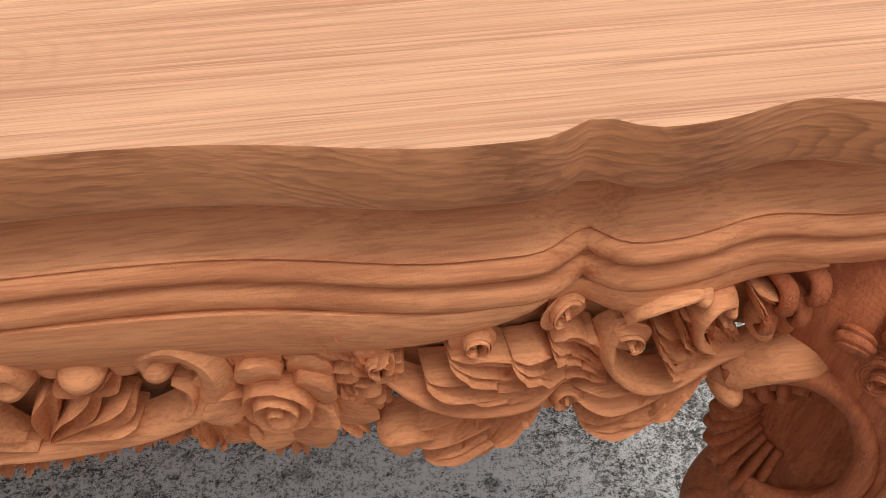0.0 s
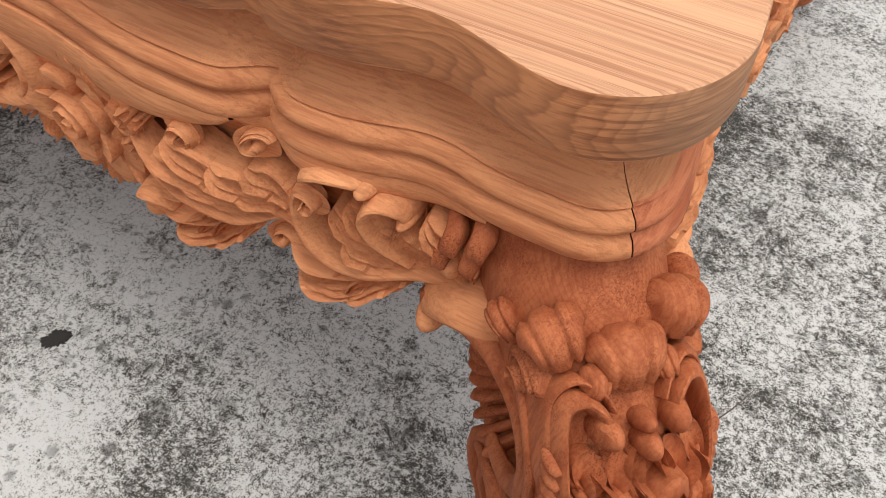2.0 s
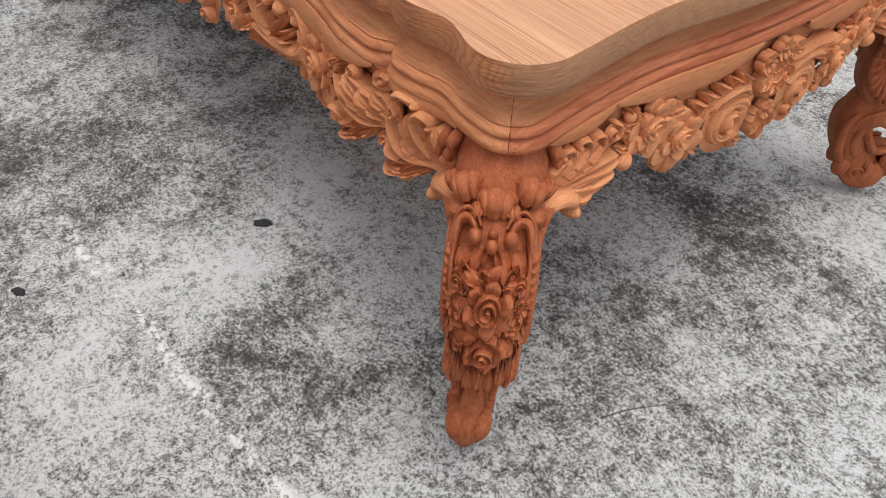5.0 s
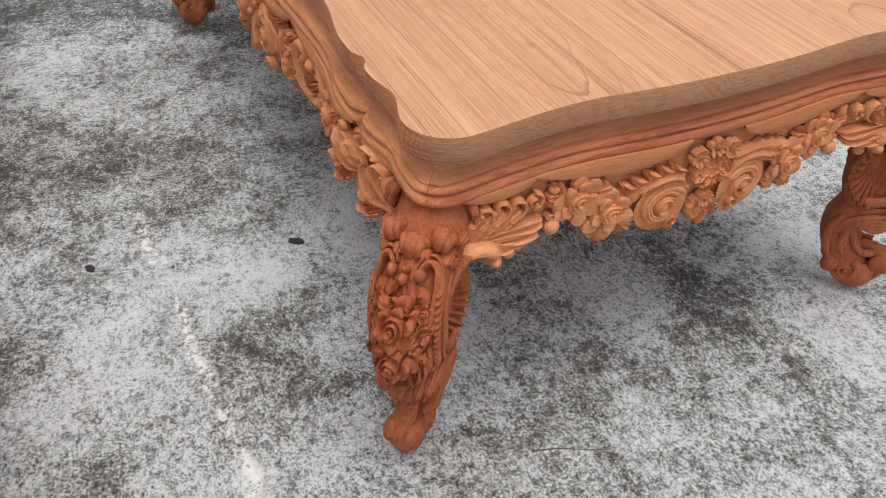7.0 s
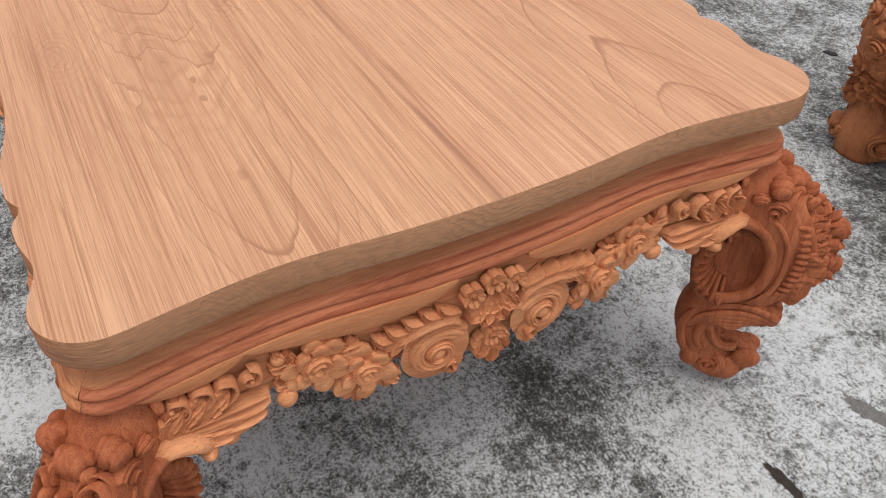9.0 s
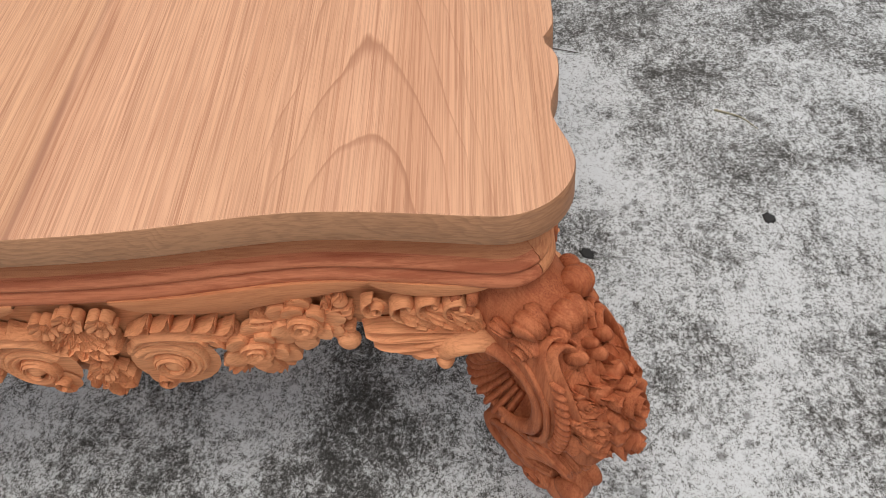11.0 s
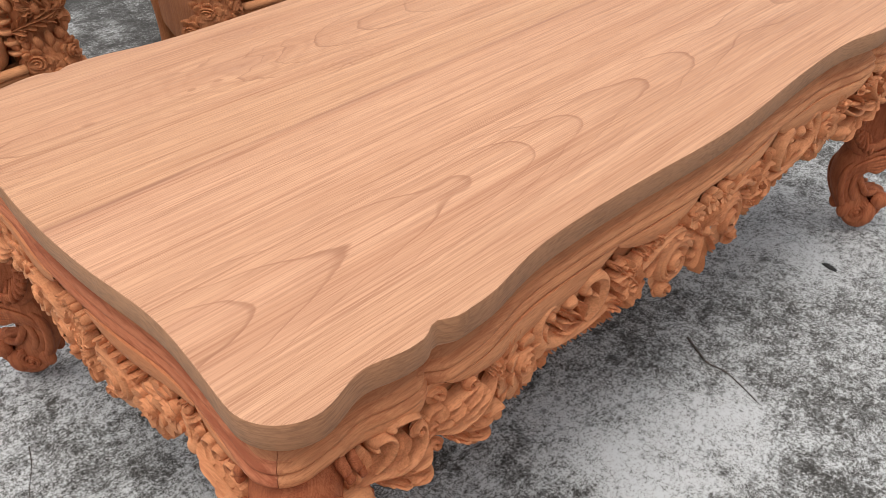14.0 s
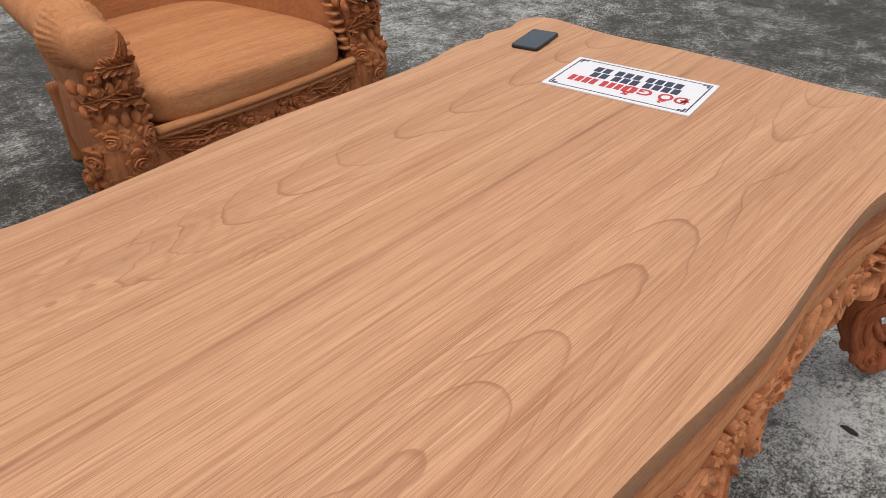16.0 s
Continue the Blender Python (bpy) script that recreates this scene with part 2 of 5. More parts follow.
def edge_wood():
    """Sawn flank of the thick top: broad slanting growth rings, part long grain and part torn end grain."""
    n = Nodes("sawn_edge_wood")
    x, y, z = n.split(n.coords())
    w1 = n.noise(n.coords((1.0, 1.0, 1.6), (3, 1, 0)), 3.4, 3.0, 0.55, 0.8)
    w2 = n.noise(n.coords((9.0, 9.0, 60.0)), 1.0, 3.0, 0.6)
    run = n.math("ADD", n.math("MULTIPLY", x, 15.0), n.math("MULTIPLY", y, 19.0))
    rings = n.math("ADD", n.math("ADD", run, n.math("MULTIPLY", z, 95.0)), n.math("ADD", n.math("MULTIPLY", w1, 20.0), n.math("MULTIPLY", w2, 1.6)))
    saw = n.ramp(n.math("FRACT", rings), [(0.0, 0.0), (0.4, 0.12), (0.85, 1.0), (1.0, 0.0)])
    power = n.ramp(n.noise(n.coords((1, 1, 1), (6, 2, 2)), 8.0, 3.0), [(0.38, 0.15), (0.65, 1.0)])
    saw = n.math("MULTIPLY", saw, power)
    pores = n.ramp(n.noise(n.coords((60.0, 60.0, 420.0)), 1.0, 2.0), [(0.38, 0.0), (0.55, 1.0)])
    torn = n.math("MULTIPLY", n.ramp(n.noise(n.coords((1, 1, 0.5), (2, 9, 1)), 7.0, 2.0), [(0.56, 0.0), (0.66, 1.0)]), n.ramp(n.noise(n.coords((16.0, 16.0, 330.0)), 1.0, 3.0), [(0.47, 0.0), (0.58, 1.0)]))
    tone = n.noise(n.coords((2.0, 2.0, 2.0), (4, 4, 4)), 1.6, 3.0)
    base = n.mix(n.ramp(tone, [(0.35, 0.0), (0.65, 1.0)]), (0.53, 0.226, 0.100), (0.67, 0.312, 0.146))
    colour = n.mix(n.math("MULTIPLY", saw, 0.48), base, (0.19, 0.068, 0.031))
    colour = n.mix(n.math("MULTIPLY", n.math("SUBTRACT", 1.0, pores), 0.28), colour, (0.22, 0.085, 0.04))
    colour = n.mix(n.math("MULTIPLY", torn, 0.75), colour, (0.17, 0.050, 0.026))
    # dark torn end grain to either side of the notches
    ax = n.math("ABSOLUTE", x)
    spot = 0.0
    for at, size in ((0.690, 0.026), (0.800, 0.030)):
        d = n.math("DIVIDE", n.math("SUBTRACT", n.math("ADD", ax, n.math("MULTIPLY", z, 0.4)), at + 0.27), size)
        spot = n.math("MAXIMUM", spot, n.math("EXPONENT", n.math("MULTIPLY", n.math("MULTIPLY", d, d), -1.0)))
    rasp = n.ramp(n.noise(n.coords((40.0, 40.0, 260.0), (3, 3, 1)), 1.0, 4.0, 0.7), [(0.40, 0.2), (0.58, 1.0)])
    colour = n.mix(n.math("MULTIPLY", n.math("MULTIPLY", spot, rasp), 0.62), colour, (0.16, 0.055, 0.028))
    # greyed, handled flank of the outer board
    grey = n.ramp(n.math("ADD", y, n.math("MULTIPLY", n.math("SUBTRACT", tone, 0.5), 0.3)), [(0.33, 0.0), (0.42, 1.0)])
    grey = n.math("MAXIMUM", grey, n.ramp(n.math("ADD", x, n.math("MULTIPLY", n.math("SUBTRACT", tone, 0.5), 0.05)), [(0.955, 0.0), (0.985, 1.0)]))
    patch_tone = n.mix(n.math("MULTIPLY", saw, 0.32), (0.40, 0.222, 0.124), (0.17, 0.085, 0.048))
    patch_tone = n.mix(n.math("MULTIPLY", n.math("SUBTRACT", 1.0, pores), 0.3), patch_tone, (0.16, 0.085, 0.045))
    colour = n.mix(n.math("MULTIPLY", grey, 0.65), colour, patch_tone)
    n.bump(n.math("ADD", pores, saw), 0.15, 0.001)
    return n.finish(colour, 0.55, 0.3)


def concrete():
    """Weathered yard slab: grey cement, grainy black lichen in drifts and round spots, paler patches of wear, some
    painted table shade.
    """
    n = Nodes("weathered_concrete")
    flat = n.coords()
    x, y, z = n.split(flat)
    half = lambda v, k: n.math("MULTIPLY", n.math("SUBTRACT", v, 0.5), k)
    big = n.noise(flat, 1.3, 4.0, 0.6)
    mid = n.noise(flat, 6.0, 5.0, 0.68, 0.4)
    spots = n.noise(n.coords((1, 1, 1), (3, 8, 0)), 34.0, 5.0, 0.72, 0.3)
    flecks = n.noise(n.coords((1, 1, 1), (2, 1, 5)), 88.0, 4.0, 0.62, 0.5)
    grit = n.noise(flat, 190.0, 4.0, 0.75)
    speck = n.noise(flat, 480.0, 2.0, 0.65)
    v = n.math("ADD", n.math("ADD", half(big, 0.6), half(mid, 0.9)), n.math("ADD", n.math("ADD", half(spots, 1.15), half(flecks, 1.30)), n.math("ADD", half(grit, 2.25), half(speck, 1.8))))
    v = n.math("ADD", v, 0.668)
    calm = n.math("ADD", half(big, 1.1), half(mid, 1.4))
    # pale wear and darker drifts, plus table shade painted in or lightened in places
    for px, py, size, k in ((0.14, 0.63, 0.14, 0.14), (0.30, 0.70, 0.12, 0.15), (-0.06, 0.68, 0.13, 0.16), (0.36, -0.74, 0.12, 0.22), (0.63, 1.02, 0.16, 0.18), (0.36, 1.23, 0.12, 0.18), (1.01, -0.22, 0.19, -0.16), (0.78, 0.03, 0.13, 0.16), (0.93, 0.22, 0.12, -0.16), (-0.96, 0.42, 0.3, 0.12), (0.16, 0.38, 0.16, 0.10), (0.98, 0.90, 0.2, 0.13), (0.3, -1.12, 0.35, 0.10), (1.28, -0.26, 0.2, 0.06), (0.76, -0.34, 0.16, 0.06), (1.15, 0.60, 0.24, 0.16), (0.68, 0.52, 0.2, 0.10), (0.36, -0.52, 0.12, 0.06), (0.24, -0.40, 0.15, 0.10), (0.52, -0.38, 0.13, 0.06), (0.66, -0.40, 0.14, 0.08), (0.60, -0.62, 0.13, -0.05), (0.08, -0.74, 0.15, -0.08),
                            (1.25, -0.95, 0.2, 0.18), (-0.85, -0.95, 0.32, 0.12), (0.66, -1.15, 0.2, 0.08), (-0.2, -1.9, 0.55, -0.12), (-1.85, -1.4, 0.7, -0.2), (-1.9, 0.2, 0.8, -0.16), (-0.5, -3.2, 1.0, -0.20), (-3.8, -0.7, 1.6, -0.2)):
        dx, dy = n.math("SUBTRACT", x, px), n.math("SUBTRACT", y, py)
        d2 = n.math("ADD", n.math("MULTIPLY", dx, dx), n.math("MULTIPLY", dy, dy))
        patch_tone = n.math("MULTIPLY", n.math("EXPONENT", n.math("MULTIPLY", d2, -1.0 / size**2)), k * 1.5)
        v, calm = n.math("ADD", v, patch_tone), n.math("ADD", calm, patch_tone)
    tone = n.ramp(v, [(0.10, (0.024, 0.023, 0.021)), (0.40, (0.080, 0.078, 0.072)), (0.54, (0.186, 0.185, 0.177)), (0.66, (0.345, 0.345, 0.335)), (0.92, (0.550, 0.566, 0.566))])
    # round lichen spots with ragged rims
    rough_in = n.math("MULTIPLY", n.math("SUBTRACT", grit, 0.5), 0.35)
    for scale, cut, where, k in ((21.0, 0.24, (0.47, 0.56), 0.62), (52.0, 0.26, (0.46, 0.54), 0.55)):
        d = n.math("ADD", n.voronoi(n.coords((1, 1, 0), (scale, 2, 0)), scale), rough_in)
        dots = n.ramp(d, [(cut * 0.5, 1.0), (cut, 0.0)])
        dots = n.math("MULTIPLY", dots, n.ramp(n.noise(n.coords((1, 1, 1), (scale, 0, 3)), 4.0, 3.0), [(where[0], 0.0), (where[1], 1.0)]))
        tone = n.mix(n.math("MULTIPLY", dots, k), tone, (0.065, 0.060, 0.054))
    # ragged crusts
    for scale, lo, hi, k, mv in ((24.0, 0.54, 0.62, 0.46, 1.0), (62.0, 0.54, 0.60, 0.52, 4.0), (140.0, 0.54, 0.60, 0.60, 7.0)):
        grown = n.math("SUBTRACT", n.noise(n.coords((1, 1, 1), (mv, 5, 2)), scale, 4.0, 0.62), n.math("MULTIPLY", calm, 0.26))
        crust = n.ramp(grown, [(lo, 0.0), (hi, 1.0)])
        tone = n.mix(n.math("MULTIPLY", crust, k), tone, (0.040, 0.038, 0.034))
    # chalky white scuffs in a broken line
    off = n.math("ADD", n.math("SUBTRACT", n.math("SUBTRACT", y, n.math("MULTIPLY", x, 0.062)), -0.925), n.math("MULTIPLY", n.math("SUBTRACT", n.noise(flat, 5.0, 3.0), 0.5), 0.09))
    scuff = n.math("EXPONENT", n.math("MULTIPLY", n.math("MULTIPLY", off, off), -3200.0))
    scuff = n.math("MULTIPLY", scuff, n.ramp(n.math("ADD", n.math("ADD", n.noise(flat, 14.0, 4.0, 0.7), half(n.noise(flat, 4.0, 2.0), 0.7)), half(n.noise(flat, 60.0, 4.0, 0.7), 1.6)), [(0.54, 0.0), (0.60, 1.0)]))
    scuff = n.math("MULTIPLY", scuff, n.ramp(n.math("ADD", x, 0.5), [(0.45, 0.0), (0.65, 1.0)]))
    colour = n.mix(n.math("MULTIPLY", scuff, 0.9), tone, (0.70, 0.70, 0.68))
    n.bump(n.math("ADD", grit, n.math("MULTIPLY", speck, 0.6)), 0.4, 0.002)
    return n.finish(colour, 0.85, 0.25)


def plain(name, colour, rough, spec=0.5, speckle=0.1, scale=60.0):
    n = Nodes(name)
    s = n.noise(n.coords(), scale, 3.0)
    return n.finish(n.mix(n.math("MULTIPLY", s, 1.0), tuple(c * (1 - speckle) for c in colour), tuple(min(1, c * (1 + speckle)) for c in colour)),
                    n.math("ADD", rough - 0.06, n.math("MULTIPLY", s, 0.12)), spec)


TOP = (0.62, 0.362, 0.214)
M_TOP_A = board_wood("planed_board_with_knot", -0.27, 0.0, 1.35, [(0.461, -0.290, 0.125, 3.0), (0.370, -0.430, 0.05, 1.5), (0.288, -0.151, 0.05, 2.0)], TOP)
M_TOP_B = board_wood("planed_board_arched_grain", 0.332, 0.022, -0.42, [], (0.622, 0.360, 0.219))
M_EDGE = edge_wood()
M_MOULD = carved_wood("moulding_wood", (0.66, 0.294, 0.138), 0.5, False, 0.15)
M_MOULD_END = carved_wood("reddish_moulding_wood", (0.58, 0.215, 0.108), 0.75, False, 0.15)
M_COVE = carved_wood("brown_cove_wood", (0.58, 0.266, 0.128), 0.32, False, 0.1)
M_CARVE = carved_wood("carved_wood", (0.70, 0.314, 0.148), 0.26, False, 0.12)
M_LEG = carved_wood("red_carved_wood", (0.46, 0.152, 0.066), 0.5, True, 0.8)
M_CHAIR = carved_wood("chair_carved_wood", (0.47, 0.190, 0.080), 0.4, True)
M_CHAIR_PALE = carved_wood("chair_smooth_wood", (0.56, 0.262, 0.120), 0.3)
M_FLOOR = concrete()
M_DARK = plain("black_residue", (0.022, 0.021, 0.02), 0.8)
M_TWIG = plain("dry_twig_bark", (0.075, 0.06, 0.05), 0.8)
M_RUST = plain("rust_brown_stain", (0.042, 0.034, 0.029), 0.85, 0.15, 0.8, 260.0)
M_DAMP = plain("damp_grey_stain", (0.15, 0.144, 0.135), 0.8, 0.3, 0.9, 220.0)
M_GLASS = plain("phone_glass", (0.008, 0.026, 0.050), 0.12, 0.5, 0.05)
M_CASE = plain("phone_case", (0.01, 0.01, 0.011), 0.5)
M_WHITE = plain("printed_white_plastic", (0.78, 0.79, 0.84), 0.35, 0.5, 0.03)
M_NAVY = plain("navy_ink", (0.012, 0.02, 0.06), 0.4)
M_RED = plain("red_ink", (0.55, 0.02, 0.025), 0.4)
M_STRAW = plain("dry_straw", (0.30, 0.27, 0.18), 0.8)


# ---- mesh helpers ----
class Geo:
    """Gathers grids and solids of one mesh."""

    def __init__(self):
        self.v, self.f, self.n = [], [], 0

    def grid(self, p, wrap_u=False, wrap_v=False):
        p = np.asarray(p, float)
        a, b = p.shape[:2]
        i = np.arange(a * b).reshape(a, b) + self.n
        iu = np.vstack([i, i[:1]]) if wrap_u else i
        iv = np.hstack([iu, iu[:, :1]]) if wrap_v else iu
        q = np.stack([iv[:-1, :-1], iv[1:, :-1], iv[1:, 1:], iv[:-1, 1:]], -1).reshape(-1, 4)
        self.v.append(p.reshape(-1, 3))
        self.f += q.tolist()
        self.n += a * b
        return i

    def cap(self, ids):
        self.f.append([int(k) for k in ids])

    def loft(self, rings):
        """A closed tube through rings of points, with both ends filled."""
        i = self.grid(rings, wrap_v=True)
        self.cap(i[0][::-1])
        self.cap(i[-1])

    def mesh(self, name, smooth=True):
        me = bpy.data.meshes.new(name)
        me.from_pydata(np.vstack(self.v).tolist(), [], self.f)
        me.validate()
        bm = bmesh.new()
        bm.from_mesh(me)
        bmesh.ops.recalc_face_normals(bm, faces=bm.faces)
        bm.to_mesh(me)
        bm.free()
        me.polygons.foreach_set("use_smooth", [smooth] * len(me.polygons))
        return me


def part(name, geo, material, parent=None, label="", m=None, smooth=True, sharp=None):
    """Links one mesh object, under a thing or a part when a parent is given."""
    me = geo if isinstance(geo, bpy.types.Mesh) else geo.mesh(name, smooth)
    if not me.materials:
        me.materials.append(material)
    if sharp is not None:
        me.set_sharp_from_angle(angle=radians(sharp))
    ob = new(name, me)
    if parent is not None:
        ob.parent = parent
    if m is not None:
        ob.matrix_basis = m
    if label:
        tagged(ob, label)
    return ob


def thing(name, label, category, m=None, group="", kind=""):
    ob = new(name)
    ob.empty_display_size = 0.1
    if m is not None:
        ob.matrix_basis = m
    return tagged(ob, label, category, group, kind)


def spline(points, n):
    """Catmull-Rom through the points, n samples."""
    p = np.asarray(points, float)
    p = np.vstack([2 * p[0] - p[1], p, 2 * p[-1] - p[-2]])
    t = np.linspace(0, len(p) - 3 - 1e-9, n)
    k = t.astype(int)
    s = (t - k)[:, None]
    a, b, c, d = p[k], p[k + 1], p[k + 2], p[k + 3]
    return 0.5 * (2 * b + (c - a) * s + (2 * a - 5 * b + 4 * c - d) * s**2 + (3 * b - a - 3 * c + d) * s**3)


def bell(x, c, w):
    return np.exp(-(((np.asarray(x, float) - c) / w) ** 2))


# ---- carving vocabulary: every shape is made on a flat ground (u across, v up, o out) and laid on its surface by a mapping ----
SCOOP_S = np.array([-1.0, -0.95, -0.86, -0.66, -0.32, 0.0, 0.32, 0.66, 0.86, 0.95, 1.0])[None, :]
SCOOP_O = np.array([0.0, 0.72, 1.0, 0.70, 0.38, 0.26, 0.38, 0.70, 1.0, 0.72, 0.0])[None, :]


VEIN_S = np.array([-1.0, -0.96, -0.88, -0.72, -0.56, -0.44, -0.28, -0.14, 0.0, 0.14, 0.28, 0.44, 0.56, 0.72, 0.88, 0.96, 1.0])[None, :]
VEIN_O = np.array([0.0, 0.70, 1.0, 0.62, 0.66, 0.86, 0.50, 0.30, 0.22, 0.30, 0.50, 0.86, 0.66, 0.62, 1.0, 0.70, 0.0])[None, :]


def scoop(p0, p1, bend, w, h, base=0.0, tilt=0.0, curl=0.0, n=15, point=False):
    """One gouged leaflet: narrow root, hollow face between two crisp rims, rounded tip that lifts."""
    p0, p1 = np.array(p0, float), np.array(p1, float)
    chord = p1 - p0
    mid = (p0 + p1) / 2 + np.array([-chord[1], chord[0]]) * bend
    t = (np.linspace(0, 1, n) ** 0.85)[:, None]
    c = (1 - t) ** 2 * p0 + 2 * t * (1 - t) * mid + t**2 * p1
    d = np.gradient(c, axis=0)
    d /= np.linalg.norm(d, axis=1)[:, None] + 1e-9
    nrm = np.stack([-d[:, 1], d[:, 0]], 1)
    veined = point and w > 0.0085
    s = VEIN_S if veined else SCOOP_S
    wid = w * (0.30 + 0.70 * t**0.6) * np.sqrt(np.clip(1 - t**5, 0.0, 1))
    if point:
        wid = 1.15 * w * np.sin(np.pi * np.clip(0.14 + 0.86 * t, 0, 1)) ** 0.85 + 0.0004
    if veined:  # barbed edges
        wid = wid * (0.84 + 0.34 * ((3.4 * t + 0.25) % 1.0)) * np.where(t > 0.94, 0.7, 1.0)
    k = s
    u, v = c[:, :1] + nrm[:, :1] * wid * k, c[:, 1:] + nrm[:, 1:] * wid * k
    rim = (VEIN_O if veined else SCOOP_O) * (1 + 1.2 * tilt * k)
    dome = np.sqrt(np.clip(1 - (np.clip(t - 0.70, 0, 1) / 0.30) ** 2, 0, 1))
    o = base + (h * (0.45 + 0.55 * t**0.9) * rim + curl * t**3) * (0.25 + 0.75 * dome)
    o[:, 0] = o[:, -1] = base - 0.016
    o[-1] = base - 0.016
    return [np.stack([u, v, o], -1)]


def leaf(p0, p1, bend, w, h, lobes=4, curl=0.0, base=0.0):
    """Acanthus leaf: a middle leaflet with pairs of side leaflets along its vein."""
    p0, p1 = np.array(p0, float), np.array(p1, float)
    chord = p1 - p0
    mid = (p0 + p1) / 2 + np.array([-chord[1], chord[0]]) * bend
    at = lambda t: (1 - t) ** 2 * p0 + 2 * t * (1 - t) * mid + t**2 * p1
    out = []
    size = float(np.linalg.norm(chord))
    if lobes > 1:
        for i in range(lobes):
            t = 0.08 + 0.60 * i / lobes
            c, d = at(t), at(t + 0.05) - at(t)
            d = d / np.linalg.norm(d)
            nrm = np.array([-d[1], d[0]])
            grow = 0.75 + 0.45 * math.sin(math.pi * (i + 0.8) / (lobes + 0.6))
            for side in (1, -1):
                tip = c + d * min(0.40 * size, 1.5 * w) * grow + nrm * side * w * grow
                out += scoop(c, tip, -0.16 * side, 0.38 * w, h * 0.80, base - 0.001 * i, 0.12 * side, curl * 0.5, n=11)
    out += scoop(p0, p1, bend, w * (0.48 if lobes > 1 else 0.9), h, base + 0.0015, 0.0, curl, n=15)
    return out


def frond(points, w, h, count, base=0.0, sides=(1, -1), reach=1.5):
    """Acanthus frond: curved leaflets step along a stem on one or both sides and close in a tip."""
    n = 80
    c = spline(points, n)
    d = np.gradient(c, axis=0)
    d /= np.linalg.norm(d, axis=1)[:, None] + 1e-9
    nrm = np.stack([-d[:, 1], d[:, 0]], 1)
    out = []
    total = float(np.linalg.norm(np.diff(c, axis=0), axis=1).sum())
    for i in range(count):
        t = 0.04 + 0.78 * i / count
        k = int(t * (n - 1))
        grow = 0.55 + 0.55 * math.sin(math.pi * min(1.0, 0.25 + 0.7 * t))
        for side in sides:
            tip = c[k] + d[k] * reach * w * grow + nrm[k] * side * w * grow
            out += scoop(c[k], tip, -0.20 * side, 0.40 * w * grow, h * (0.85 + 0.25 * ((i * 7 + side) % 3) / 2), base, 0.15 * side, 0.004, n=13)
    k = int(0.72 * (n - 1))
    out += scoop(c[k], c[-1], 0.05, 0.36 * w, h, base, 0.0, 0.004)
    out += ribbon([tuple(q) for q in c[:: 11]], 0.16 * w, 0.85 * h, base, taper=(0.9, 0.3), groove=0.0)
    return out


def fan(root, tips, w, h, base=0.0):
    """Long leaflets that spread from one root; tips of (u, v, bend)."""
    out = []
    for k, (x, z, b) in enumerate(tips):
        out += scoop(root, (x, z), b, w, h * (0.85 + 0.2 * (k % 2)), base + 0.002 * (k % 3), 0.14, 0.006, n=18)
    return out


def volute(c, size, turns=1.7, way=1, start=0.0, h=0.02, base=0.0, tail=0.0, n=64, m=17):
    """Scroll: a rolled ribbon that winds in to a button; tail lengthens its outer end into a stem."""
    th = np.linspace(-tail, turns * 2 * np.pi, n)
    k = math.log(4.2) / (turns * 2 * np.pi)
    r = size * np.exp(-k * th)
    wd = 0.30 * r
    a = start + way * th
    s = np.linspace(-1, 1, m)[None, :]
    rr = (r - wd)[:, None] + wd[:, None] * s
    u, v = c[0] + rr * np.cos(a)[:, None], c[1] + rr * np.sin(a)[:, None]
    lift = np.linspace(0.62, 0.95, n)[:, None]
    prof = 1 - 0.9 * np.abs(s) ** 3 - 0.30 * np.exp(-(((s - 0.38) / 0.13) ** 2)) - 0.24 * np.exp(-(((s + 0.22) / 0.12) ** 2))
    o = base + h * lift * prof
    o[:, 0] = o[:, -1] = base - 0.006
    o[0, :] = base - 0.006
    out = [np.stack([u, v, o], -1)]
    out += knob(c, size * 0.25, min(h * 1.15, 0.6 * h + size * 0.2), base)
    ring = np.linspace(0, 2 * np.pi, 20)[:, None]
    rad = np.linspace(0.02, 0.96, 4)[None, :]
    out.append(np.stack([c[0] + size * rad * np.cos(ring), c[1] + size * rad * np.sin(ring), base + 0.003 + 0 * ring * rad], -1))
    return out


def knob(c, r, h, base=0.0, n=14, stretch=1.0, lean=0.0):
    """Domed bead, round or drawn out."""
    a = np.linspace(0, 2 * np.pi, n)[:, None]
    b = np.linspace(0.0005, 1.0, 8)[None, :]
    u0, v0 = r * np.sin(b * 2.0) * np.cos(a), r * stretch * np.sin(b * 2.0) * np.sin(a)
    u = c[0] + u0 * math.cos(lean) - v0 * math.sin(lean)
    v = c[1] + u0 * math.sin(lean) + v0 * math.cos(lean)
    o = base + h * (np.cos(b * 2.0) + 0.42) / 1.42 - 0.004 + 0 * a
    return [np.stack([u, v, o], -1)]


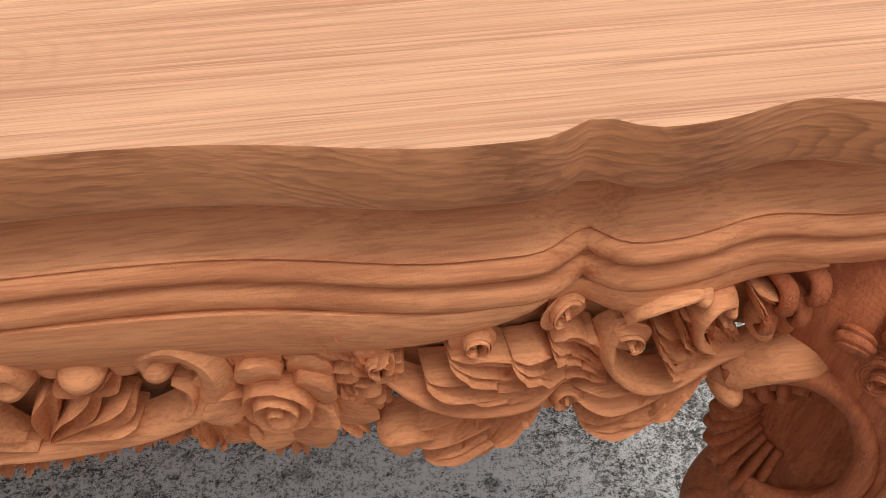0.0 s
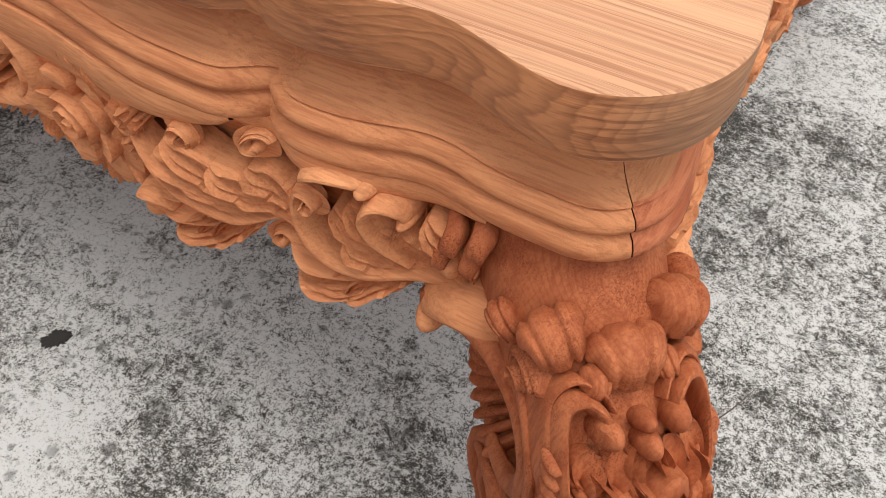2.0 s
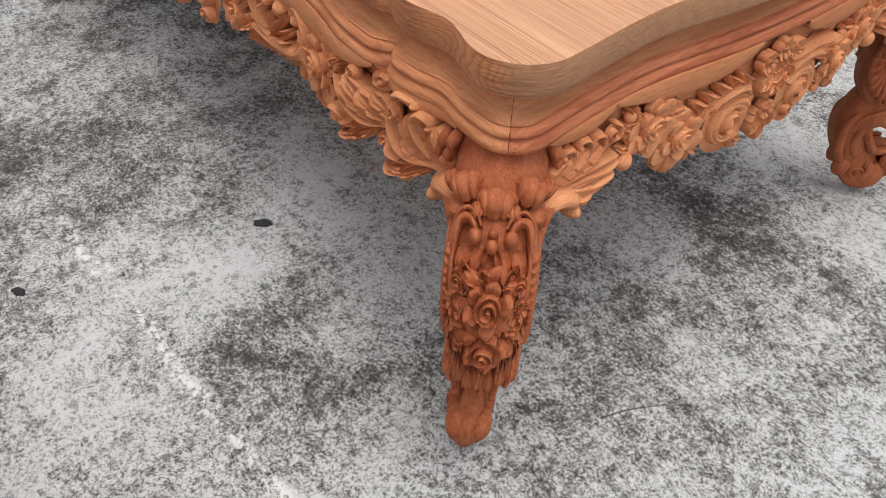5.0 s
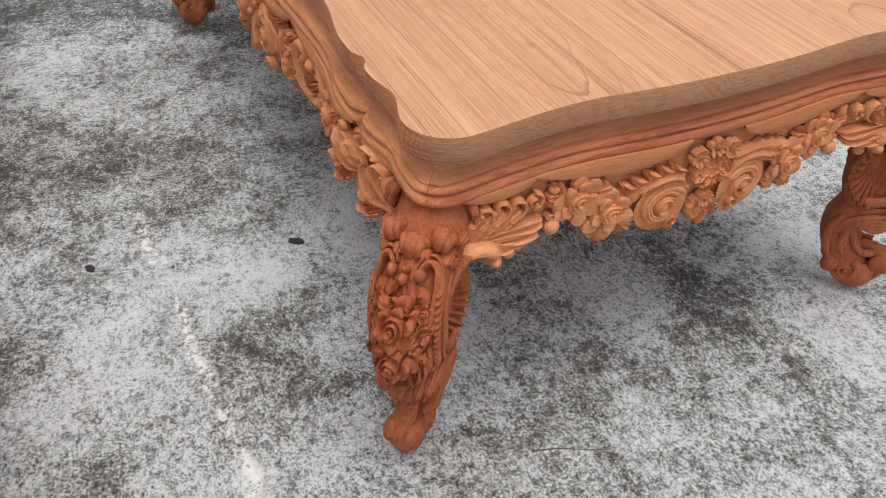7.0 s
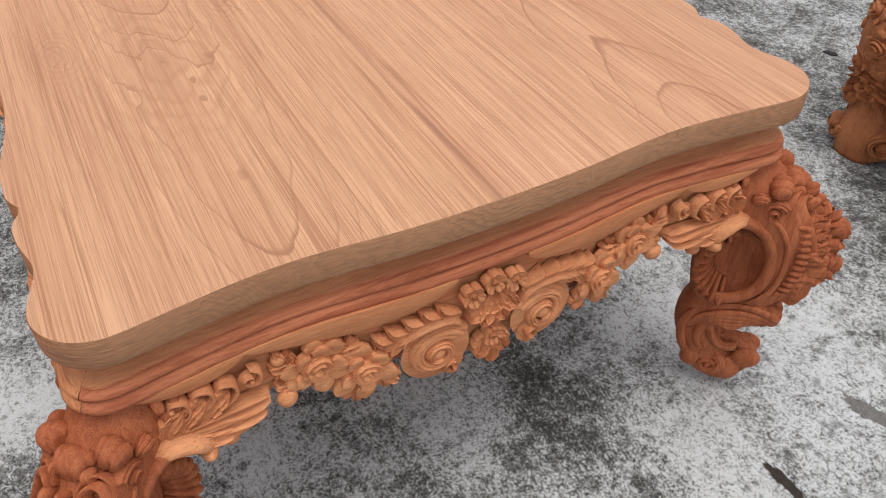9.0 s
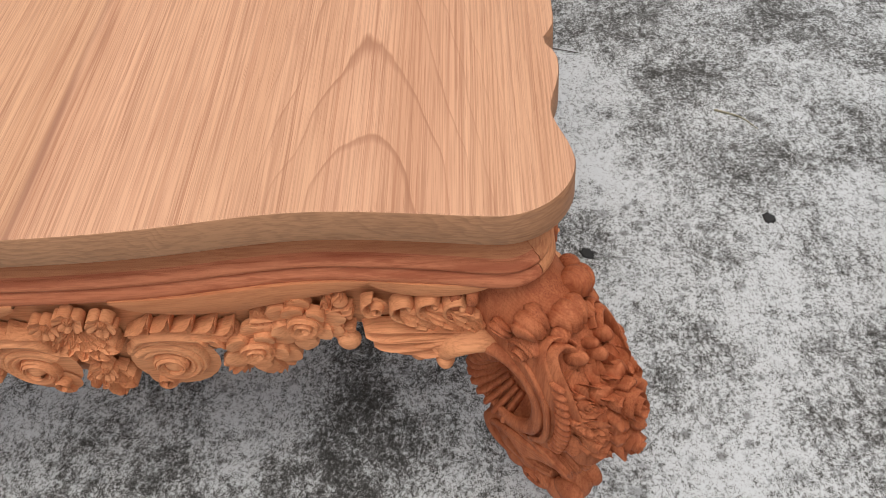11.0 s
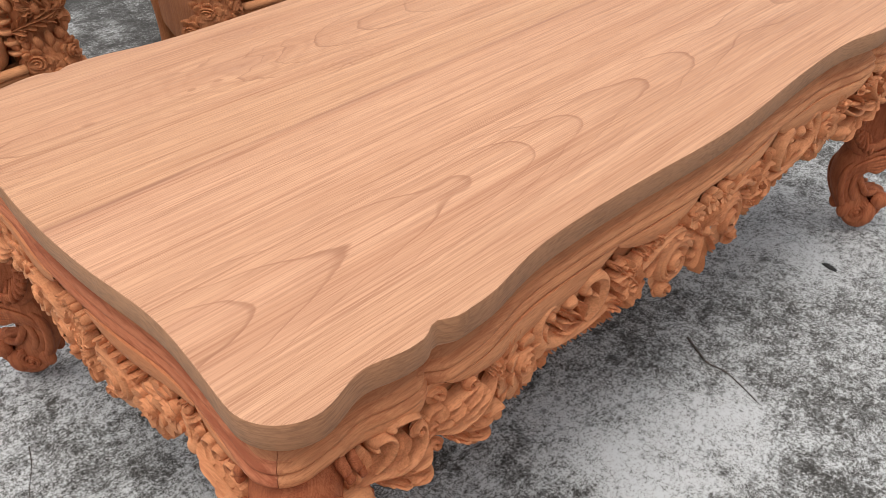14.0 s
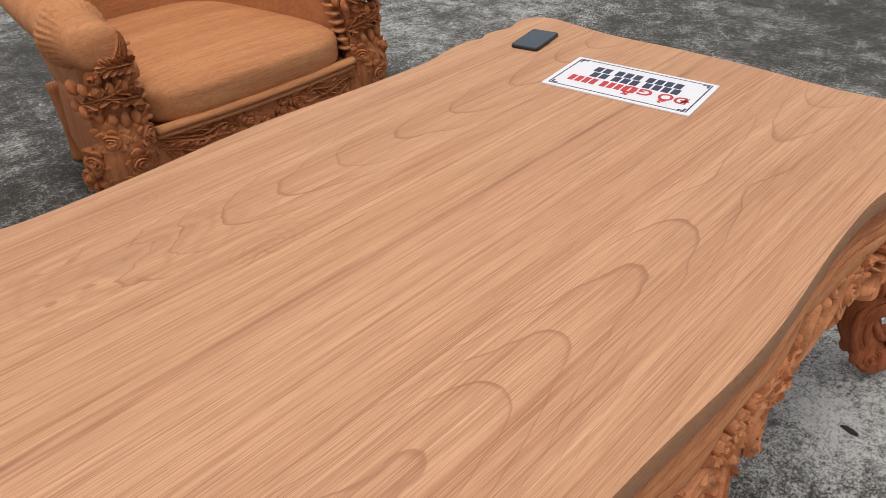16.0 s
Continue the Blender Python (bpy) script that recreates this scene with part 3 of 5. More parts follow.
def petal(c, a, r0, r1, half, z0, z1, roll, base):
    """One thick cupped petal with a drawn-out lip."""
    t = np.r_[np.linspace(0, 1, 9), 1.0][:, None]
    s = np.linspace(-1, 1, 11)[None, :]
    r = r0 + (r1 - r0) * t * (1 - 0.36 * np.abs(s) ** 1.7)
    th = a + half * s * (0.65 + 0.35 * np.sin(np.pi * np.clip(t, 0, 1) * 0.7))
    o = z0 + (z1 - z0) * t**0.65 - roll * np.clip((t - 0.72) / 0.28, 0, 1) ** 2 - 0.25 * (z1 - z0) * np.abs(s) ** 2 * t + 0.10 * (z1 - z0) * np.exp(-((s / 0.12) ** 2)) * t
    o[-1] = z0 - 0.006
    o[:, 0] = o[:, -1] = z0 - 0.006
    return np.stack([c[0] + r * np.cos(th), c[1] + r * np.sin(th), base + o], -1)


def rose(c, size, h, seed=0, base=0.0):
    """Open rose: rings of separate thick petals round a wound bud."""
    rng = random.Random(seed)
    out = []
    for count, r0, r1, z0, z1, roll, wide in ((6, 0.40, 1.40, 0.02, 0.50, 0.14, 0.86), (5, 0.34, 1.02, 0.20, 0.80, 0.10, 0.84)):
        turn = rng.uniform(0, 6.3)
        for k in range(count):
            a = turn + (k + rng.uniform(-0.16, 0.16)) * 2 * math.pi / count
            f = rng.uniform(0.88, 1.1)
            out.append(petal(c, a, size * r0, size * r1 * f, wide * math.pi / count, h * z0, h * z1 * rng.uniform(0.9, 1.08), h * roll, base + 0.001 * (k % 2)))
    # heart of petals wound one round the other
    th = np.linspace(0, 2 * np.pi, 61)[:, None]
    rho = np.r_[np.linspace(0.02, 1.0, 30), 1.01][None, :]
    wind = (2.5 * rho**1.15 - th / (2 * np.pi) + rng.random()) % 1.0
    step = np.where(wind < 0.82, wind / 0.82, (1 - wind) / 0.18)
    o = h * (0.52 + 0.34 * np.sqrt(np.clip(1 - 0.8 * rho**2, 0, 1)) + 0.30 * (step - 0.6) * np.clip(rho * 5, 0.3, 1))
    o[:, -1] = 0.1 * h
    r = 0.54 * size * rho * (1 + 0.05 * np.cos(3 * th + turn))
    out.append(np.stack([c[0] + r * np.cos(th), c[1] + r * np.sin(th), base + o], -1))
    disc = np.linspace(0.02, 0.9, 4)[None, :]
    out.append(np.stack([c[0] + size * disc * np.cos(th), c[1] + size * disc * np.sin(th), base + 0.06 * h + 0 * th * disc], -1))
    return out


def blossom(c, size, h, turn=0.0, base=0.0):
    """Small five-petalled flower with a grainy heart, as one skin."""
    rho = np.linspace(0.02, 1.0, 20)[None, :]
    th = np.linspace(0, 2 * np.pi, 61)[:, None]
    al = np.abs(((th - turn) / (2 * np.pi) * 5) % 1.0 * 2 - 1)
    out = 1 - 0.30 * al**4
    o = 0.25 + 0.55 * rho - 0.45 * al**6 * rho - 0.15 * np.exp(-((al / 0.12) ** 2)) * rho
    heart = 0.62 + 0.22 * np.cos(8 * th) * np.cos(60 * rho) + 0.3 * (0.3 - rho)
    o = np.where(rho < 0.3, np.maximum(o, heart), o) * h
    o[:, -1] = -0.006
    r = size * rho * out
    return [np.stack([c[0] + r * np.cos(th), c[1] + r * np.sin(th), base + o], -1)]


def ribbon(points, w, h, base=0.0, n=40, m=9, taper=(0.3, 0.3), groove=0.25):
    """Rounded band along a curve, thinning at both ends."""
    c = spline(points, n)
    d = np.gradient(c, axis=0)
    d /= np.linalg.norm(d, axis=1)[:, None] + 1e-9
    nrm = np.stack([-d[:, 1], d[:, 0]], 1)
    t = np.linspace(0, 1, n)[:, None]
    wid = w * (taper[0] + (1 - taper[0]) * np.clip(t * 5, 0, 1)) * (taper[1] + (1 - taper[1]) * np.clip((1 - t) * 5, 0, 1))
    s = np.linspace(-1, 1, m)[None, :]
    u, v = c[:, :1] + nrm[:, :1] * wid * s, c[:, 1:] + nrm[:, 1:] * wid * s
    o = base + h * (1 - np.abs(s) ** 2.6) * (0.6 + 0.4 * np.sin(np.pi * t)) - groove * h * np.exp(-(((s - 0.4) / 0.18) ** 2))
    o[:, 0] = o[:, -1] = base - 0.008
    o[0], o[-1] = base - 0.008, base - 0.008
    return [np.stack([u, v, o], -1)]


def laid(patches, place):
    """One mesh from carving patches, bent onto its surface by place(u, v, o)."""
    g = Geo()
    last = None
    for p in patches:
        i = g.grid(place(p[..., 0], p[..., 1], p[..., 2]))
        root = (int(i[0, -1]), int(i[1, -1]))
        if last is not None:  # grown together at the root
            g.f.append([last[0], last[1], root[1], root[0]])
        last = root
    return g


def carve(name, patches, place, material, parent, label=""):
    return part(name, laid(patches, place), material, parent, label, sharp=38)


def mirrored(patches):
    return [p * np.array([-1.0, 1, 1]) for p in patches]


# ---- the ground ----
g = Geo()
edge = np.array([-60, -20, -8, -4, -2.5, -1.5, -0.75, 0, 0.75, 1.5, 2.5, 4, 8, 20, 60.0])
gx, gy = np.meshgrid(edge, edge, indexing="ij")
g.grid(np.stack([gx, gy, 0 * gx], -1))
ground = part("ground", g, M_FLOOR)
tagged(ground, "weathered grey concrete yard with black lichen specks and pale patches", "ground", kind="structure")

# ---- the carved table ----
A, B, H = 1.007, 0.550, 0.70  # half length, half width, height


def long_edge(x):
    x = np.abs(np.asarray(x, float))
    lobe = np.where(x < 0.665, bell(x, 0.665, 0.105), 1.0)
    return 0.520 + 0.021 * bell(x, 0, 0.25) + 0.026 * lobe - 0.014 * bell(x, 0.737, 0.019) - 0.014 * bell(x, 0.858, 0.042) + 0.003 * bell(x, 0.95, 0.04)


def short_edge(y):
    y = np.abs(np.asarray(y, float))
    return A - 0.005 + 0.003 * bell(y, 0.5, 0.08) - 0.016 * bell(y, 0.28, 0.13)


def slab_outline():
    """The serpentine outline of the top, anticlockwise."""
    r = 0.074
    cx, cy = A - 0.002 - r, B - r
    xs = np.linspace(0, cx, 76)
    quarter = [(x, float(long_edge(x)) + (B - float(long_edge(cx))) * float(bell(x, cx, 0.05))) for x in xs]
    for a in np.linspace(88, 2, 16):
        quarter.append((cx + r * math.cos(radians(a)), cy + r * math.sin(radians(a))))
    for y in np.linspace(cy, 0, 36):
        quarter.append((float(short_edge(y)) + (A - 0.002 - float(short_edge(cy))) * float(bell(y, cy, 0.05)), y))
    q = np.array(quarter)[:-1]
    right = np.vstack([q, [[float(short_edge(0)), 0.0]], (q * (1, -1))[::-1]])
    left = (right * (-1, 1))[::-1]
    top_mid, bottom_mid = right[0], right[-1]
    full = np.vstack([[top_mid], right[1:-1], [bottom_mid], left[1:-1]])
    full[:, 1] *= np.where(full[:, 1] > 0, 1.036, 1.0)  # one board is a little wider than the other
    return full[::-1]


def clip_side(poly, y, keep_above):
    """Cuts a polygon along y = const."""
    out = []
    for i in range(len(poly)):
        a, b = poly[i], poly[(i + 1) % len(poly)]
        ina, inb = (a[1] > y) == keep_above, (b[1] > y) == keep_above
        if ina:
            out.append(tuple(a))
        if ina != inb:
            t = (y - a[1]) / (b[1] - a[1])
            out.append((a[0] + t * (b[0] - a[0]), y))
    return np.array(out)


def board(poly, seam):
    """A board of the top with a softened upper edge, left crisp at the glue line."""
    nxt, prv = np.roll(poly, -1, 0), np.roll(poly, 1, 0)
    d = nxt - prv
    inward = np.stack([-d[:, 1], d[:, 0]], 1) / (np.linalg.norm(d, axis=1)[:, None] + 1e-9)
    on = np.abs(poly[:, 1] - seam) < 1e-6
    inward[on] = np.stack([-np.sign(poly[on, 0]), 0 * poly[on, 0]], 1)
    rings = []
    for z, off in ((0.6545, 0.014), (0.653, 0.004), (0.6565, 0.0012), (0.660, 0.0), (H - 0.003, 0.0), (H - 0.0008, 0.0008), (H, 0.003)):
        p = poly + inward * off
        rings.append(np.column_stack([p, np.full(len(p), z)]))
    g = Geo()
    i = g.grid(np.array(rings), wrap_v=True)
    g.cap(i[-1])
    g.cap(i[0][::-1])
    return g


table = thing("carved_coffee_table", "large low table of raw carved hardwood with serpentine top on concrete", "table")
outline = slab_outline()
top = new("tabletop")
top.parent = table
tagged(top, "smooth pale planed top glued from two wide boards")
for seam_side, mat in ((False, M_TOP_A), (True, M_TOP_B)):
    ob = part("board", board(clip_side(outline, 0.0, seam_side), 0.0), mat, top, sharp=35)
    ob.data.materials.append(M_EDGE)
    for poly in ob.data.polygons:
        poly.material_index = 1 if abs(poly.normal.z) < 0.6 else 0

MOULD_PROFILE = [(-0.050, 0.6540), (-0.0215, 0.6540), (-0.0235, 0.6470), (-0.0235, 0.6380), (-0.0215, 0.6300), (-0.0165, 0.6230), (-0.0095, 0.6170), (-0.0030, 0.6135), (-0.0010, 0.6120),
                 (-0.0040, 0.6106), (0.0000, 0.6092), (0.0050, 0.6064), (0.0070, 0.6022), (0.0060, 0.5984), (0.0012, 0.5958), (0.0024, 0.5944), (0.0072, 0.5918), (0.0102, 0.5870), (0.0108, 0.5820), (0.0092, 0.5780),
                 (0.0040, 0.5748), (-0.0050, 0.5732), (-0.0080, 0.5680), (-0.0100, 0.5520), (-0.0350, 0.5520)]
CORNER = 0.045  # radius of the moulding's corners
AC, BC = 0.990, 0.540  # its half length and half width there


def side_moulding(edge, half, reach, inset=0.0, crease=0.0):
    """Cove and ogee under the top along one side, carried round to the middle of both rounded corners."""
    c = half - CORNER
    u = np.r_[np.linspace(-c, -0.80 * c, 60), np.linspace(-0.80 * c, 0.80 * c, 240)[1:-1], np.linspace(0.80 * c, c, 60)]
    rows = []
    arc = np.radians(np.linspace(90, 45.5, 14))[1:]  # a hairline is left open at the joint
    for off, z in MOULD_PROFILE:
        depth = edge(u) - inset + (reach - edge(np.array([c]))[0] + inset) * bell(np.abs(u), c, 0.045)
        slope = np.gradient(depth, u)
        keep = 1 / np.sqrt(1 + slope**2)
        p = np.stack([u - off * slope * keep, depth + off * keep], -1)
        p[:, 1] -= crease * np.exp(-np.abs(np.abs(u) - 0.744) / 0.009)
        right = np.stack([c + (CORNER + off) * np.cos(arc), reach - CORNER + (CORNER + off) * np.sin(arc)], -1)
        left = right[::-1] * np.array([-1.0, 1.0])
        p = np.vstack([left, p, right])
        rows.append(np.column_stack([p[:, 0], -p[:, 1], np.full(len(p), z)]))
    g = Geo()
    g.grid(np.array(rows))
    return g


def on_side(edge, set_back=-0.004, depth=1.0):
    """Lays carving on the front of an apron, in higher or lower relief."""
    return lambda u, v, o: np.stack([u, -(edge(u) + set_back + depth * o), v], -1)


def apron_board(edge, half, bottom, back):
    """The sawn board behind the carving; its lower edge follows the carved outline."""
    u = np.linspace(-half + 0.03, half - 0.03, 121)
    zb = bottom(u)
    rows = []
    for off, f in ((-0.04, 0.0), (-0.012, 0.0), (-0.006, 0.12), (-0.006, 0.5), (-0.008, 0.85), (-0.014, 1.0), (-0.034, 1.0), (-0.04, 0.9), (-0.04, 0.0)):
        z = 0.576 + (zb - 0.576) * f
        rows.append(np.stack([u, -(edge(u) + off + back), z], -1))
    g = Geo()
    i = g.grid(np.array(rows))
    g.cap(i[:-1, 0])
    g.cap(i[:-1, -1][::-1])
    return g


def swag(edge, u0, u1, top, drop, h):
    """Plain swelling panel that hangs below the moulding between two scrolls."""
    u = np.linspace(u0, u1, 40)[:, None]
    t = np.linspace(0, 1, 40)[:, None]
    s = np.r_[0.0, np.linspace(0, 1, 9)][None, :]
    depth = drop * np.sin(np.pi * t**0.85) ** 0.7 + 0.006
    v = top - depth * s
    o = 0.006 + h * np.sin(np.pi * (0.30 + 0.62 * s)) * (0.45 + 0.55 * np.sin(np.pi * t)) - 0.020 * (s > 0.99)
    o[:, 0] = -0.024
    return [np.stack([u + 0 * s, v, o], -1)]


def apron_short():
    """Short apron: volutes and blossoms in the middle, roses and acanthus out to the legs."""
    edge = short_edge
    bottom = lambda u: 0.47 - 0.075 * bell(u, 0, 0.13) - 0.025 * bell(np.abs(u), 0.19, 0.05) - 0.012 * bell(np.abs(u), 0.37, 0.05)
    ap = part("apron", apron_board(edge, B, bottom, -0.017), M_CARVE, table, "carved apron with roses, scrolls and acanthus leaves")
    on = on_side(edge, -0.012, 0.52)
    two = lambda name, shapes, label="": [carve(name, s, on, M_CARVE, ap, label) for s in (shapes, mirrored(shapes))]
    # bouquet in the middle
    for x, z in ((-0.040, 0.492), (0.040, 0.492), (-0.021, 0.474), (0.021, 0.474), (0.0, 0.468)):
        carve("leaf", scoop((x * 0.2, 0.530), (x, z), 0.1 if x < 0 else -0.1, 0.0140, 0.034, 0.0, curl=0.006, n=20, point=True), on, M_CARVE, ap)
    for x, z, t in ((-0.034, 0.541, 0.3), (0.0, 0.553, 0.9), (0.034, 0.543, 0.1)):
        carve("blossom", blossom((x, z), 0.0185, 0.034, t, 0.002), on, M_CARVE, ap)
    for x, z in ((-0.024, 0.404), (0.0, 0.384), (0.024, 0.404)):
        carve("palmette_leaf", scoop((x * 0.3, 0.448), (x, z), 0.0, 0.0130, 0.030, 0.0, n=20, point=True), on, M_CARVE, ap)
    carve("blossom", blossom((0, 0.447), 0.017, 0.036, 0.4, 0.002), on, M_CARVE, ap)
    # volutes and their stems
    two("volute", volute((0.088, 0.450), 0.056, 1.7, -1, 1.9, 0.036, 0.0, 0.8, n=90))
    two("small_volute", volute((0.066, 0.418), 0.022, 1.3, 1, 4.2, 0.034, 0.004))
    two("scroll_stem", ribbon([(0.048, 0.486), (0.066, 0.508), (0.10, 0.512), (0.14, 0.500), (0.172, 0.488)], 0.010, 0.030, 0.0, groove=0.15))
    for x0, z0, dx, dz, b in ((0.050, 0.512, 0.034, 0.026, -0.32), (0.072, 0.516, 0.038, 0.024, -0.32), (0.096, 0.514, 0.040, 0.022, -0.30), (0.120, 0.508, 0.040, 0.020, -0.30), (0.142, 0.500, 0.036, 0.018, -0.28), (0.128, 0.498, 0.032, -0.020, 0.30), (0.108, 0.502, 0.034, -0.014, 0.30)):
        two("leaf", scoop((x0, z0), (x0 + dx, z0 + dz), b, 0.0080, 0.030, 0.0, 0.2, 0.006, n=18, point=True))
    # roses with their leaves
    for x, z, sd, leaves in ((0.194, 0.463, 3, (0.9, 2.3, 3.9, 5.0)), (0.259, 0.504, 8, (0.4, 1.7, 2.9, 5.6))):
        for a in leaves:
            two("leaf", leaf((x + 0.018 * math.cos(a), z + 0.018 * math.sin(a)), (x + 0.066 * math.cos(a), min(z + 0.062 * math.sin(a), 0.556)), 0.1, 0.017, 0.022, 2, 0.006, -0.002))
        two("rose", rose((x, z), 0.039, 0.040, sd, 0.002))
    # acanthus towards the leg: a stem, leaflets with rolled tips above it and a fringe below
    for k, (x, z, b) in enumerate(((0.322, 0.487, 0.02), (0.330, 0.471, 0.06), (0.350, 0.463, 0.10), (0.378, 0.462, 0.14), (0.402, 0.470, 0.18))):
        two("acanthus_leaf", scoop((0.456, 0.488 - 0.002 * k), (x, z), b, 0.0125, 0.034 + 0.006 * (k % 2), 0.0, 0.1, 0.008, n=20))
    for k, (x, z, w) in enumerate(((0.372, 0.516, 0.0135), (0.402, 0.522, 0.0120), (0.432, 0.520, 0.0095))):
        root = (min(x + 0.044, 0.462), 0.490 + 0.002 * k)
        two("curled_leaf", scoop(root, (x, z + 0.016), -0.26, w, 0.030, 0.0, 0.2, 0.006, n=18, point=True) + ribbon([(x + 0.014, z - 0.014), (x - 0.006, z + 0.004), (x - 0.004, z + 0.024), (x + 0.010, z + 0.030), (x + 0.017, z + 0.020)], 0.0045, 0.030 - 0.003 * k, 0.0, 26, taper=(0.3, 0.8), groove=0.0) + knob((x + 0.013, z + 0.020), 0.0052, 0.028))
    two("rolled_tip", volute((0.346, 0.534), 0.0150, 1.15, 1, 4.6, 0.030, 0.004, 0.4, 36) + ribbon([(0.352, 0.520), (0.336, 0.524), (0.333, 0.540), (0.346, 0.549)], 0.0040, 0.030, 0.0, 24, groove=0.0))
    two("bead", knob((0.304, 0.464), 0.0150, 0.036))
    two("bead", knob((0.386, 0.440), 0.0115, 0.030))
    two("bud", knob((0.306, 0.540), 0.010, 0.026) + leaf((0.296, 0.515), (0.312, 0.556), 0.2, 0.010, 0.020, 2))
    two("scroll_end", ribbon([(0.417, 0.440), (0.420, 0.460), (0.436, 0.475), (0.458, 0.479), (0.486, 0.470)], 0.0165, 0.052, 0.0, taper=(0.7, 0.9), groove=0.08) + knob((0.418, 0.444), 0.0125, 0.056))
    for a, b, drop, h in ((0.055, 0.345, 0.036, 0.020), (0.345, 0.475, 0.020, 0.012)):
        two("swag_panel", swag(edge, a, b, 0.580, drop, h * 0.7))
    return ap


def apron_long():
    """Long apron: the same carving, drawn out with cartouches between roses and the middle."""
    edge = long_edge
    bottom = lambda u: 0.475 - 0.08 * bell(u, 0, 0.20) - 0.05 * bell(np.abs(u), 0.36, 0.09) - 0.030 * bell(np.abs(u), 0.235, 0.05) - 0.026 * bell(np.abs(u), 0.47, 0.05) - 0.03 * bell(np.abs(u), 0.63, 0.05) - 0.02 * bell(np.abs(u), 0.79, 0.05)
    ap = part("apron", apron_board(edge, A - 0.02, bottom, -0.013), M_CARVE, table, "carved apron with cartouche scrolls, roses and acanthus leaves")
    on = on_side(edge, -0.003, 0.74)
    two = lambda name, shapes, label="": [carve(name, s, on, M_CARVE, ap, label) for s in (shapes, mirrored(shapes))]
    for x, z in ((-0.042, 0.400), (0.0, 0.364), (0.042, 0.400)):
        carve("palmette_leaf", leaf((0, 0.465), (x, z), 0.0, 0.017, 0.028, 2, 0.006, 0.004), on, M_CARVE, ap)
    carve("bead", knob((0, 0.470), 0.012, 0.036), on, M_CARVE, ap)
    for x, z, b in ((-0.045, 0.52, 0.25), (0.045, 0.52, -0.25), (-0.016, 0.522, 0.1), (0.018, 0.524, -0.1)):
        carve("leaf", leaf((x * 0.25, 0.475), (x, z), b, 0.021, 0.026, 3, 0.01, 0.004), on, M_CARVE, ap)
    for x, z, t in ((-0.055, 0.530, 0.3), (0.0, 0.541, 0.9), (0.052, 0.533, 0.1)):
        carve("blossom", blossom((x, z), 0.027, 0.026, t, 0.006), on, M_CARVE, ap)
    two("volute", volute((0.105, 0.448), 0.066, 1.6, -1, 1.9, 0.036, 0.002, 1.1))
    two("small_volute", volute((0.125, 0.400), 0.027, 1.3, 1, 4.2, 0.036, 0.006))
    for x0, z0, x1, z1 in ((0.13, 0.50, 0.165, 0.535), (0.15, 0.497, 0.19, 0.530), (0.172, 0.49, 0.212, 0.522), (0.192, 0.482, 0.235, 0.508), (0.15, 0.48, 0.195, 0.462)):
        two("leaf", leaf((x0, z0), (x1, z1), -0.2, 0.014, 0.02, 2, 0.008, 0.002))
    two("scroll_stem", ribbon([(0.07, 0.505), (0.105, 0.522), (0.15, 0.515), (0.20, 0.488), (0.235, 0.478)], 0.013, 0.022, 0.003))
    two("leaf", leaf((0.20, 0.455), (0.275, 0.49), 0.18, 0.026, 0.022, 4, 0.010, 0.0))
    two("leaf", leaf((0.18, 0.44), (0.245, 0.425), -0.2, 0.020, 0.02, 3, 0.006, 0.0))
    for x0, z0, x1, z1, b in ((0.215, 0.468, 0.262, 0.440, 0.2), (0.205, 0.452, 0.238, 0.412, 0.15), (0.300, 0.452, 0.258, 0.424, -0.15), (0.480, 0.470, 0.512, 0.432, 0.2), (0.470, 0.462, 0.478, 0.424, 0.1)):
        two("leaf", scoop((x0, z0), (x1, z1), b, 0.0120, 0.030, 0.0, 0.1, 0.006, n=20, point=True))
    two("curled_tip", volute((0.262, 0.518), 0.0160, 1.15, 1, 0.6, 0.026, 0.004, 0.3, 36))
    # cartouche of two facing scrolls with leaves between
    two("cartouche_scroll", ribbon([(0.449, 0.520), (0.452, 0.540), (0.472, 0.547), (0.491, 0.530), (0.494, 0.503), (0.480, 0.477), (0.445, 0.456), (0.40, 0.445), (0.35, 0.440), (0.29, 0.446)], 0.0155, 0.028, 0.004, n=64, taper=(0.7, 0.3)) + knob((0.457, 0.521), 0.012, 0.032))
    two("cartouche_scroll", ribbon([(0.371, 0.518), (0.366, 0.537), (0.345, 0.541), (0.322, 0.526), (0.317, 0.495), (0.330, 0.465), (0.358, 0.447)], 0.0135, 0.028, 0.004, n=56, taper=(0.7, 0.4)) + knob((0.362, 0.519), 0.011, 0.032))
    two("inner_scroll", ribbon([(0.462, 0.508), (0.475, 0.500), (0.473, 0.482), (0.456, 0.468), (0.43, 0.462)], 0.0075, 0.026, 0.004))
    two("inner_scroll", ribbon([(0.350, 0.505), (0.338, 0.496), (0.340, 0.476), (0.352, 0.462)], 0.0075, 0.026, 0.004))
    two("bud", knob((0.409, 0.524), 0.0165, 0.038, stretch=0.82) + scoop((0.405, 0.498), (0.392, 0.520), 0.2, 0.008, 0.026) + scoop((0.409, 0.498), (0.428, 0.518), -0.2, 0.008, 0.026))
    two("acanthus_spray", fan((0.366, 0.450), [(0.383, 0.506, 0.14), (0.436, 0.468, -0.12), (0.434, 0.490, -0.05), (0.412, 0.500, 0.06)], 0.0115, 0.030))
    for k, x in enumerate((0.285, 0.312, 0.340, 0.368, 0.396, 0.424, 0.450)):
        two("leaf", leaf((x + 0.012, 0.446 + 0.0015 * k), (x - 0.010, 0.404 + 0.005 * k), 0.12, 0.0115, 0.020, 2, 0.004, 0.0))
